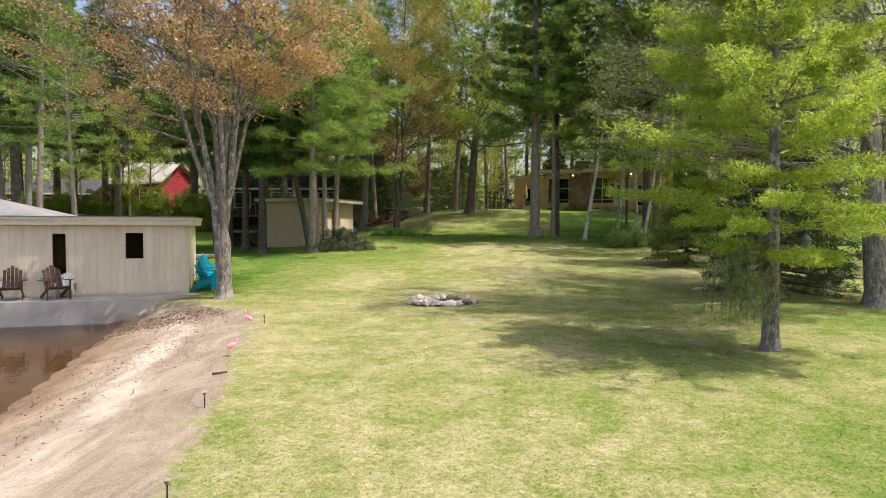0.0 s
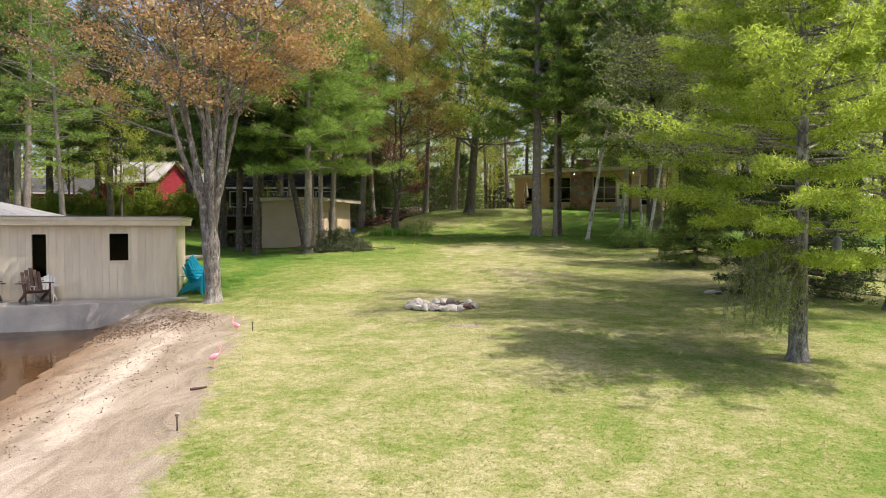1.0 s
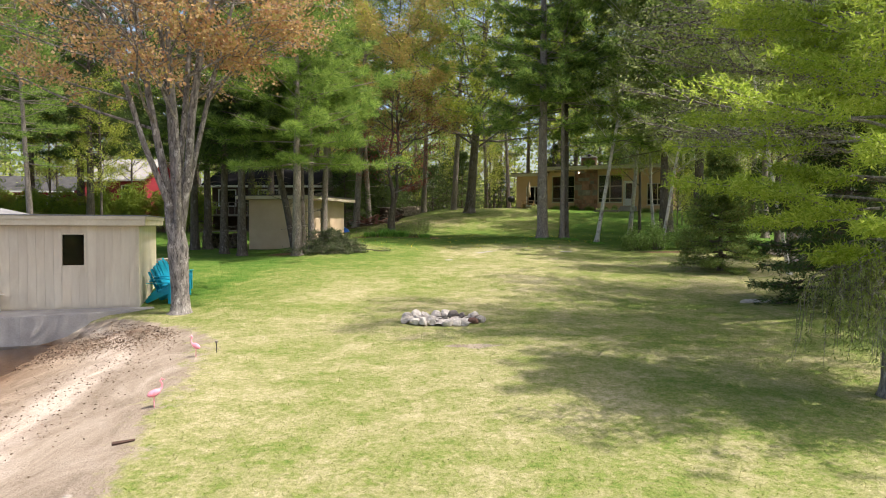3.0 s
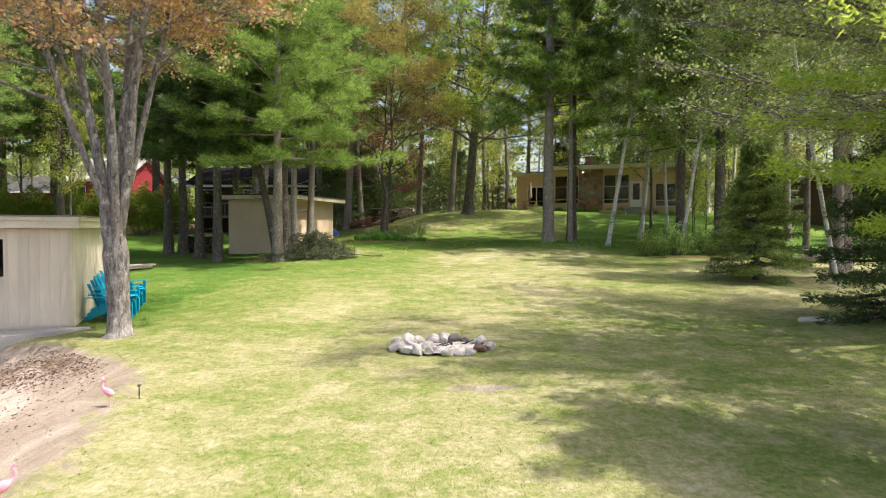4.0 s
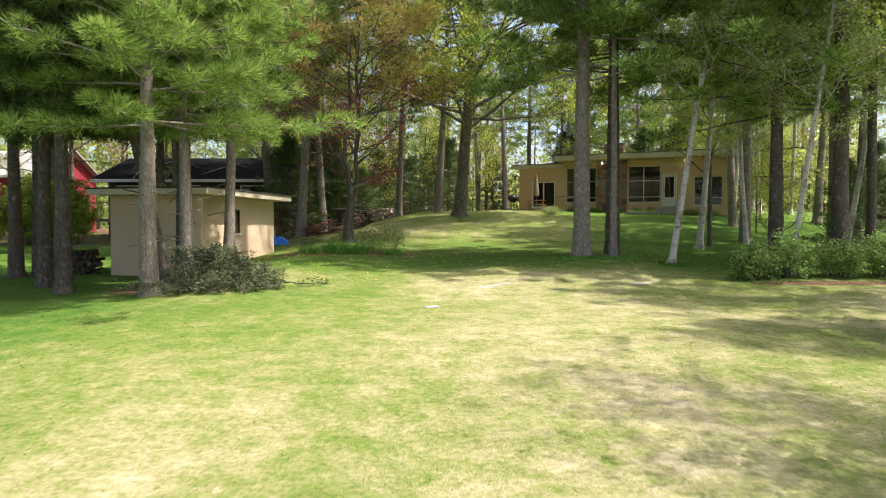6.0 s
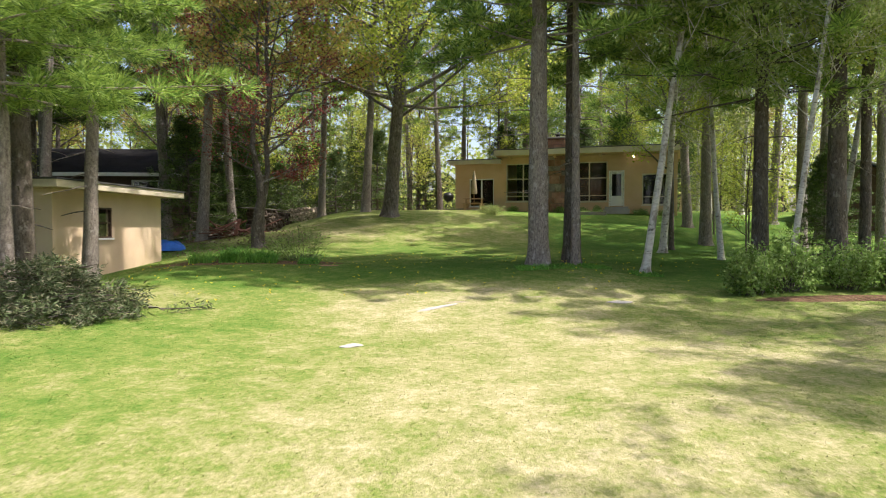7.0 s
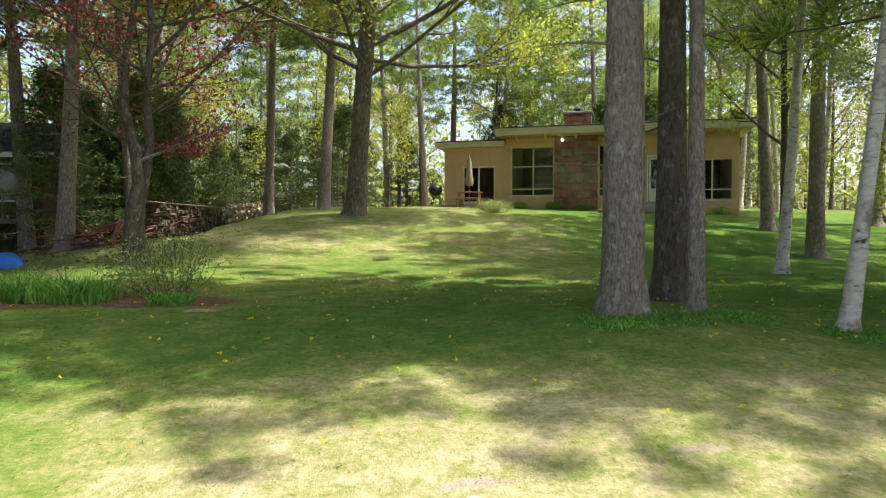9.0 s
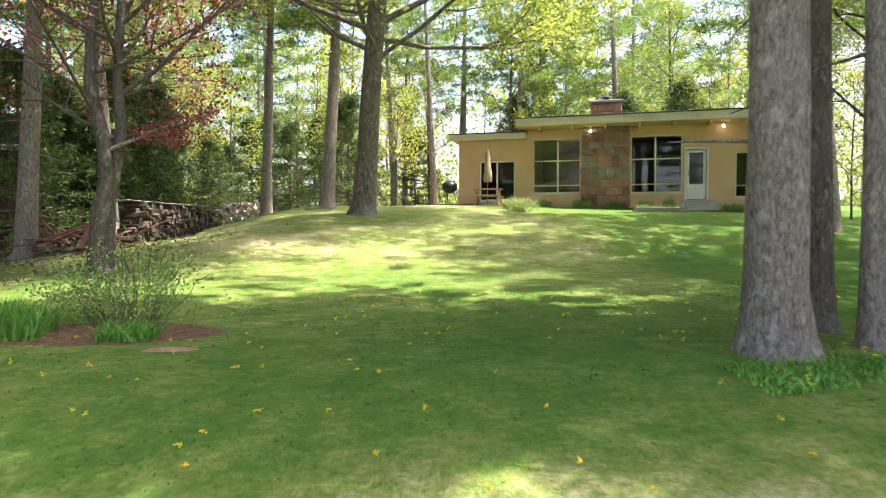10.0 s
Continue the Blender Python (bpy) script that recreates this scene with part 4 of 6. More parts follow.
for az, el, ln, h in ((-0.15, 0.42, 2.3, 2.55), (0.5, 0.2, 1.7, 2.9)):
    bp, br = limb(rng, np.array([0.14, 0.0, h]), az, el, ln, 0.04, -0.12, 7, 0.12)
    g.add(*tube(bp, br, 6))
    for j in range(9):
        tp, tr = limb(rng, bp[2 + j % 5], az + rng.normal(0, 0.8), rng.uniform(-0.3, 0.5), 0.7, 0.008, 0.0, 4, 0.12)
        g.add(*tube(tp, tr, 3))
        lg.add(*leaves(rng, tp, 12, 0.1, 0.08, 0.06))
part("low_branch", g, BARK_GREY, red, "pale low branch")
part("crown", lg, LEAF_RED, red)

leaf_tree("maple_tree", "large old maple with spreading limbs and fresh yellow-green leaves", 63, 20, 0.38, 4.8, 11.0, 52, 2.15, 58.3, BARK_OLD, LEAF_LIME, 74, 0.34, 0.14, 0.108, (0.06, -0.2), 9, (-0.02, 0.65), thick=0.62, cut=-0.5, size=3.0)
again(tall, 0.9, 61.0, 10, 1.0)

# birches
birch = leaf_tree("birch_tree", "white-barked birch leaning beside the lawn", 71, 16, 0.1, 4.8, 3.0, 26, 8.35, 40.0, BARK_BIRCH, LEAF_BIRCH, 26, 0.26, 0.1, 0.08, (0.17, 0.05), 7, group="birches", thick=0.36)
birch_b = leaf_tree("birch_tree", "leaning grey-white birch with sparse leaves", 72, 15, 0.13, 4.6, 3.2, 24, 11.95, 46.4, BARK_BIRCH, LEAF_BIRCH, 24, 0.26, 0.1, 0.08, (0.1, 0.03), 7, group="birches", thick=0.36)
again(birch_b, 20.4, 61.3, 10, 1.05)
again(birch, 21.4, 59.8, 60, 1.05)
again(birch_b, 22.9, 59.0, 250, 1.0)
again(birch, 12.5, 27.6, 140, 0.7)
again(birch, 14.6, 40.5, 350, 0.9)
again(birch_b, 12.5, 43.2, 100, 0.7)
thin = pine("pine_tree", "thin-crowned pine at the lawn's far edge", 60, 15, 0.2, 6.0, 1.9, 13.2, 28.8, NEEDLE_PINE, dense=40)
again(thin, 15.5, 32.3, 160, 1.45, "thick dark-trunked pine beyond the young spruce")
broad_pine = pine("pine_tree", "broad tall pine on the slope beside the house", 67, 22, 0.24, 7.5, 5.4, 15.8, 50.2, NEEDLE_PINE, step=0.95, dense=60, cell=0.62, cut=-0.6, group="pines beside the house")
again(broad_pine, 18.5, 47.5, 300, 0.95)
again(tall, 17.2, 54.5, 130, 0.95)
again(birch, 11.2, 37.8, 0, 0.8)
pine("pine_tree", "broad white pine behind the bushes", 64, 21, 0.22, 5.2, 4.8, 12.2, 40.6, NEEDLE_PINE, dense=80, cut=-0.25, group="pines by the lawn", mat=BARK_DARK)
pine("pine_tree", "tall dark-trunked pine behind the bushes", 65, 27, 0.25, 8.5, 6.0, 13.6, 39.2, NEEDLE_PINE, step=0.95, cut=-0.65, gap=3.0, group="pines by the lawn", mat=BARK_DARK)

# the woods round the place
wood_lime = leaf_tree("woodland_tree", "slender woodland tree with bright spring leaves", 81, 17, 0.14, 4.5, 3.6, 20, 6.0, 82.0, BARK_DARK, LEAF_LIME, 20, 0.3, 0.155, 0.115, cut=-0.05, size=2.2, group="woodland")
wood_olive = leaf_tree("woodland_tree", "woodland tree with olive and bronze young leaves", 82, 16, 0.15, 4.0, 3.8, 20, -9.0, 74.0, BARK_DARK, LEAF_OLIVE, 20, 0.3, 0.155, 0.115, cut=-0.05, size=2.2, group="woodland")
wood_birch = leaf_tree("woodland_tree", "pale-stemmed woodland tree with thin grey-green leaves", 83, 16, 0.13, 5.0, 3.2, 18, 24.0, 66.0, BARK_BIRCH, LEAF_BIRCH, 18, 0.3, 0.145, 0.11, cut=-0.05, size=2.2, group="woodland")
wood_pine = pine("woodland_pine", "dark green pine among the woodland trees", 84, 22, 0.2, 5.0, 3.6, -3.0, 78.0, NEEDLE_PINE, dense=40, group="woodland", fat=1.7, step=1.2, sub=3, cut=-0.5)
# Understorey gloom is put into the needle colour of these firs.
wood_fir = spruce("young understorey conifer, needles coloured as in shade", 85, 6.5, 0.09, 2.7, -7.0, 62.2, 3, 0.3, 0.55, NEEDLE_SHADE, sub=3, fat=1.8)
rng = np.random.default_rng(90)
kinds = (wood_lime, wood_olive, wood_birch, wood_pine, wood_lime, wood_lime)
spots = []


def clear(x, y):
    """Whether a woodland tree may stand here."""
    if abs(x - 2) > 0.72 * y + 6:
        return False
    if -7.5 < x < 21 and y < 74:
        return False
    if x < -7 and 31 < y < 50 and x > -26:
        return False
    if -24 < x < -7 and 53 < y < 66:
        return False
    if -40 < x < -24 and 60 < y < 84 and rng.random() < 0.75:
        return False
    if abs(x + 0.43 * (y - 5)) < 3 and y < 78:
        return False
    if 22 < x < 36 and 48 < y < 62:
        return False
    if x > 0 and y < 33 + 0.0 * x:
        return x > 22
    return all((x - a) ** 2 + (y - b) ** 2 > 7.5 for a, b in spots)


for x, y, size in ((19.5, 87.0, 1.1), (23.0, 82.0, 1.1), (27.0, 74.0, 1.0)):
    again(wood_pine, x, y, 47 * x, size)
while len(spots) < 42:
    x, y = rng.uniform(-46, 54), rng.uniform(26, 104)
    if clear(x, y):
        spots.append((x, y))
        again(kinds[rng.integers(len(kinds))], x, y, rng.uniform(0, 360), rng.uniform(0.8, 1.2))
for x, y, s in ((-19, 69, 1.1), (-12.5, 70, 1.15), (-25, 66, 1.1), (-8, 76, 1.1), (-29, 58.5, 1.0)):
    again(wood_olive, x, y, 53 * x, s)
for x, y, s in ((-22, 36, 0.85), (-26, 41.5, 0.9), (-18.5, 33.5, 0.6), (-31, 47, 0.9), (-1.8, 65.0, 0.95), (-6.1, 58.6, 0.9), (4.8, 76.5, 0.9), (9.5, 79.0, 1.0), (14.5, 77.0, 0.9), (-7.2, 69.0, 0.9), (-11.0, 48.0, 0.8), (12.0, 75.0, 0.9), (7.0, 74.5, 0.85), (18.5, 74.0, 0.95), (21.8, 50.8, 0.9), (22.6, 55.6, 0.95), (20.0, 45.0, 0.85)):
    again(tall, x, y, 29 * x, s)
for x, y, s in ((-22, 46.5, 0.6), (-27, 56, 0.65), (-32.0, 58.0, 0.7), (-30.0, 68.0, 0.7), (-36.0, 66.0, 0.75), (13.0, 47.8, 0.7), (15.3, 40.2, 1.1), (17.5, 38.5, 1.0)):
    again(wood_lime, x, y, 37 * x, s)
sapling = leaf_tree("sapling", "thin understorey sapling with light green leaves", 86, 7.5, 0.05, 1.2, 1.9, 16, -4.0, 70.0, BARK_DARK, LEAF_LIME, 8, 0.25, 0.11, 0.085, group="saplings")
for x, y, s in ((1.5, 70.0, 1.0), (4.5, 72.0, 0.9), (-6.0, 72.0, 1.1), (18.6, 64.5, 0.8), (20.0, 57.0, 0.7), (23.0, 53.5, 0.9), (16.5, 48.0, 0.6), (0.0, 75.0, 1.2), (7.0, 77.0, 1.2), (17.5, 52.5, 0.6), (24.5, 64.0, 1.0), (-12.5, 49.5, 0.5), (14.5, 45.0, 0.6)):
    again(sapling, x, y, 61 * x + 9 * y, s)
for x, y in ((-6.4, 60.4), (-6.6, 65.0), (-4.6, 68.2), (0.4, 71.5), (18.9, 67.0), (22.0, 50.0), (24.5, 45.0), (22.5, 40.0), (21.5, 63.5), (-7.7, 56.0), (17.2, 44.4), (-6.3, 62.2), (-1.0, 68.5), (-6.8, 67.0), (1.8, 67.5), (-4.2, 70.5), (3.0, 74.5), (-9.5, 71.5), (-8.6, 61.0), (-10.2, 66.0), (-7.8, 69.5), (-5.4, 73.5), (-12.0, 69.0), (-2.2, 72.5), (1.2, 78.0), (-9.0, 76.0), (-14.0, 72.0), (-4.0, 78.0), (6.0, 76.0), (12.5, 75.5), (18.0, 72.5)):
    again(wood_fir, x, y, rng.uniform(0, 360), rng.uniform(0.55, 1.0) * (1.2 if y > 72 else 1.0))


def far_wood():
    """Distant woodland that closes the view: leaf clumps in the shape of crowns, over thin stems."""
    rng = np.random.default_rng(91)
    g = Geo()
    P = []
    for i in range(230):
        a = rng.uniform(-1.75, 1.75)
        d = rng.uniform(78, 120)
        x, y = 5 + d * math.sin(a), 20 + d * math.cos(a)
        z, h, w = float(land_z(x, y)), rng.uniform(13, 24), rng.uniform(1.8, 3.4)
        t = rng.random(60)
        c = np.stack([x + rng.normal(0, 1, 60) * w * np.sin(np.pi * (0.12 + 0.86 * t)), y + rng.normal(0, 1, 60) * w * np.sin(np.pi * (0.12 + 0.86 * t)), z + h * (0.12 + 0.88 * t)], 1)
        P.append(c)
        g.add(*tube([(x, y, z - 0.5), (x, y, z + h * 0.5), (x + 0.3, y, z + h)], [0.2, 0.12, 0.02], 5))
    a, d = rng.uniform(-1.75, 1.75, 4200), rng.uniform(74, 112, 4200)
    lx, ly = 5 + d * np.sin(a), 20 + d * np.cos(a)
    P.append(np.stack([lx, ly, land_z(lx, ly) + 7.5 * rng.random(4200) ** 1.3], 1))
    v, f = leaves(rng, np.concatenate(P), 7, 0.6, 0.55, 0.42)
    w = part("far_woodland", g, BARK_DARK)
    tagged(w, "distant tree stems of the wood", "woodland", kind="stuff")
    return tagged(new("far_woodland", mesh_from("far_woodland", v, f, LEAF_FAR)), "distant green woodland foliage", "woodland", kind="stuff")


far_wood()


def treeline():
    """A far band of forest with an uneven top, all round the place."""
    rng = np.random.default_rng(92)
    n = 720
    a = np.linspace(0, 2 * np.pi, n, endpoint=False)
    d = 150 + 6 * np.sin(a * 41)
    x, y = 5 + d * np.sin(a), 20 + d * np.cos(a)
    h = 10 + 2.5 * np.sin(a * 17) + 2 * np.sin(a * 61 + 1) + rng.normal(0, 1.4, n)
    lo, hi = np.stack([x, y, np.full(n, -3.0)], 1), np.stack([x, y, h], 1)
    i = np.arange(n)
    j = (i + 1) % n
    me = mesh_from("backdrop", np.concatenate([lo, hi]), np.stack([i, j, n + j, n + i], 1), FOREST)
    return tagged(new("backdrop", me), "far band of green forest round the lake", "backdrop", kind="structure")


treeline()


# ---- house ----
def wall_panel(bm, s0, s1, z0, z1, holes, y0, y1):
    """A wall along x with rectangular openings right through it."""
    cuts = sorted({s0, s1, *[h[0] for h in holes], *[h[1] for h in holes]})
    for a, b in zip(cuts, cuts[1:]):
        zs = z0
        for h in sorted((h for h in holes if h[0] <= a and b <= h[1]), key=lambda h: h[2]):
            if h[2] > zs:
                box(bm, a, y0, zs, b, y1, h[2])
            zs = h[3]
        if zs < z1:
            box(bm, a, y0, zs, b, y1, z1)
    bmesh.ops.remove_doubles(bm, verts=bm.verts, dist=1e-5)
    return bm


def window(parent, s0, s1, z0, z1, uprights, rails, y=0.0, mat=None, name="window", w=0.06):
    """A window in a wall along x: frame, glazing bars, sill and one pane for each light."""
    mat = mat or TRIM
    wob = part(name, boxes((s0, y, z0, s0 + w, y + 0.1, z1), (s1 - w, y, z0, s1, y + 0.1, z1), (s0 + w, y, z1 - w, s1 - w, y + 0.1, z1), (s0 + w, y, z0, s1 - w, y + 0.1, z0 + w)), mat, parent)
    us = [s0 + w / 2, *uprights, s1 - w / 2]
    zs = [z0 + w / 2, *rails, z1 - w / 2]
    for u in uprights:
        part("glazing_bar", boxes((u - 0.035, y + 0.005, z0 + w, u + 0.035, y + 0.09, z1 - w)), mat, wob)
    for a, b in zip(us, us[1:]):
        for r in rails:
            part("glazing_bar", boxes((a + 0.032, y + 0.008, r - 0.025, b - 0.032, y + 0.085, r + 0.025)), mat, wob)
        for c, d in zip(zs, zs[1:]):
            p = part("pane", boxes((a + 0.02, y + 0.045, c + 0.02, b - 0.02, y + 0.051, d - 0.02)), GLASS, wob)
            p.visible_shadow = False
    part("sill", boxes((s0 - 0.05, y - 0.06, z0 - 0.05, s1 + 0.05, y + 0.02, z0), bevel=0.008), mat, wob)
    return wob


def stone_face(parent, s0, s1, z0, z1, y, seed, grey=0.3):
    """Rough-squared stones, each with its own outline, laid in uneven courses."""
    rng = np.random.default_rng(seed)
    z = z0
    while z < z1 - 0.05:
        h = min(rng.uniform(0.24, 0.5), z1 - z)
        s = s0
        while s < s1 - 0.05:
            w = rng.uniform(0.28, 0.78)
            if s1 - s - w < 0.2:
                w = s1 - s
            bm = bmesh.new()
            g = 0.012
            box(bm, s + g, y - rng.uniform(0.02, 0.06), z + g, s + w - g, y + 0.1, z + h - g, 0.018)
            for v in bm.verts:
                v.co += Vector(rng.normal(0, 0.02, 3)) * (1.0 if v.co.y < y + 0.05 else 0.3)
            part("stone", bm, GREYSTONE if rng.random() < grey else REDSTONE, parent)
            s += w
        z += h


def cottage():
    h = thing("house", "low tan stucco house with flat roof and red stone chimney", "house", pose(9.8, 63.0, 4.22, 0, 0, -23.5))
    wa, wb, wc = (-0.16, 1.88, 0.58, 2.93), (3.91, 5.98, 0.53, 2.93), (7.98, 9.7, 0.3, 2.15)
    dr = (6.12, 6.9, 0.24, 2.3)
    part("wall", wall_panel(bmesh.new(), -0.41, 9.95, -0.6, 3.32, [wa, wb, wc, dr], 0.0, 0.2), STUCCO, h)
    each("wall", [(-0.41, 0.2, -0.6, -0.21, 8.0, 3.32), (9.75, 0.2, -0.6, 9.95, 8.0, 3.32), (-0.21, 7.8, -0.6, 9.75, 8.0, 3.32)], STUCCO, h)
    part("floor", boxes((-0.2, 0.2, -0.1, 9.75, 7.8, 0.05)), DARKWOOD, h)
    # Added panel; its colour paints in the darkness of the room.
    part("wall", boxes((-0.2, 4.2, 0.05, 9.74, 4.32, 3.3)), UNLIT_ROOM, h, "near-black panel standing for the dark of an unlit room")
    wd = (-2.53, -0.95, 0.3, 2.05)
    part("wall", wall_panel(bmesh.new(), -3.45, -0.415, -0.6, 2.95, [wd], 0.05, 0.25), STUCCO, h)
    each("wall", [(-3.45, 0.25, -0.6, -3.25, 6.0, 2.95), (-3.25, 5.8, -0.6, -0.415, 6.0, 2.95)], STUCCO, h)
    # Same for the wing: room shade put into a near-black panel.
    part("wall", boxes((-3.25, 3.0, 0.0, -0.42, 3.1, 2.9)), UNLIT_ROOM, h, "near-black panel standing for the dark of an unlit room")
    roof = part("roof", boxes((-0.7, -0.92, 3.34, 10.35, 8.4, 3.64)), STUCCO, h)
    each("fascia", [(-0.75, -0.99, 3.36, 10.4, -0.922, 3.68), (-0.76, -0.92, 3.36, -0.703, 8.4, 3.68), (10.353, -0.92, 3.36, 10.41, 8.4, 3.68)], TRIM, roof, bevel=0.006)
    part("roofing", boxes((-0.8, -1.03, 3.682, 10.44, 8.45, 3.73), bevel=0.01), ROOFING, roof)
    wing = part("roof", boxes((-3.75, -0.32, 2.96, -0.42, 6.3, 3.16)), STUCCO, h)
    part("fascia", boxes((-3.8, -0.39, 2.94, -0.42, -0.323, 3.2), bevel=0.006), TRIM, wing)
    part("roofing", boxes((-3.84, -0.42, 3.202, -0.42, 6.35, 3.25), bevel=0.008), ROOFING, wing)
    for s in np.arange(0.2, 9.9, 1.35):
        part("rafter", boxes((s - 0.05, -0.9, 3.2, s + 0.05, 0.0, 3.338)), STUCCO, roof)
    window(h, *wa, [0.9], [0.92, 1.98], 0.05)
    window(h, *wb, [4.91], [0.9, 1.95], 0.05)
    window(h, *wc, [8.84], [0.78], 0.05)
    window(h, *wd, [-1.75], [], 0.1, WHITE)
    d = part("door", boxes((6.14, 0.06, 0.26, 6.24, 0.11, 2.28), (6.78, 0.06, 0.26, 6.88, 0.11, 2.28), (6.24, 0.06, 2.16, 6.78, 0.11, 2.28), (6.24, 0.06, 0.26, 6.78, 0.11, 0.86)), WHITE, h, "white storm door with a tall glass pane")
    pn = part("pane", boxes((6.23, 0.08, 0.85, 6.79, 0.086, 2.17)), GLASS, d)
    pn.visible_shadow = False
    hb = bmesh.new()
    rod(hb, (6.2, 0.02, 1.2), (6.2, 0.02, 1.42), 0.014)
    part("handle", hb, BLACK, d)
    part("door_frame", boxes((6.06, -0.02, 0.22, 6.12, 0.05, 2.36), (6.9, -0.02, 0.22, 6.96, 0.05, 2.36), (6.12, -0.02, 2.3, 6.9, 0.05, 2.36)), WHITE, h)
    for i, (a, z) in enumerate(((0.85, 0.06), (0.5, 0.2))):
        part("step", boxes((5.95 - a * 0.2, -a, z - 0.3, 7.1 + a * 0.2, -a + 0.37, z), bevel=0.01), CONCRETE, h)
    br = part("chimney_breast", boxes((1.92, -0.22, -0.3, 3.86, -0.005, 3.33)), MORTAR, h, "red sandstone chimney breast of rough blocks")
    stone_face(br, 1.9, 3.88, 0.0, 3.32, -0.2, 5)
    ch = part("chimney", boxes((2.3, 0.75, 3.6, 3.52, 1.5, 4.5)), MORTAR, h, "squat red stone chimney")
    stone_face(ch, 2.26, 3.56, 3.74, 4.5, 0.74, 6, 0.0)
    part("chimney_cap", boxes((2.2, 0.62, 4.51, 3.62, 1.6, 4.6), bevel=0.015), CONCRETE, ch)
    cb = bmesh.new()
    rod(cb, (2.9, 1.1, 4.6), (2.9, 1.1, 4.76), 0.13, 12)
    rod(cb, (2.9, 1.1, 4.76), (2.9, 1.1, 4.88), 0.26, 12, 0.06)
    part("chimney_pot", cb, BLACK, ch)
    for s in (2.28, 7.49):
        lb = bmesh.new()
        rod(lb, (s, -0.3, 3.2), (s, -0.3, 3.34), 0.05, 10)
        fx = part("eave_light", lb, WHITE, h)
        bb = bmesh.new()
        bmesh.ops.create_uvsphere(bb, u_segments=10, v_segments=8, radius=0.055, matrix=Matrix.Translation((s, -0.3, 3.14)))
        part("bulb", bb, BULB, fx, "lit warm bulb", smooth=True)
    return h


house = cottage()
HM = house.matrix_basis


def house_at(s, out, dz=0.0):
    """A place in front of the house: along the facade, out from it."""
    p = HM @ Vector((s, -out, 0))
    return p.x, p.y, gz(p.x, p.y) + dz


# ---- boathouse by the lake ----
def board_wall(parent, s0, s1, z0, z1, holes, y, step, mat, t=0.012, gap=0.0025):
    """Upright boards with open joints, cut round the openings."""
    s = s0
    while s < s1 - 0.02:
        e = min(s + step, s1)
        zs = [(z0, z1)]
        a, b = s, e
        for h in holes:
            if h[0] < b and a < h[1]:
                if h[0] <= a and b <= h[1]:
                    zs = [(z0, h[2]), (h[3], z1)]
                elif a < h[0]:
                    b = min(b, h[0])
                else:
                    a = max(a, h[1])
        for c, d in zs:
            if d - c > 0.02 and b - a > gap * 2:
                part("board", boxes((a + gap / 2, y - t, c, b - gap / 2, y, d), bevel=0.002), mat, parent)
        s = e


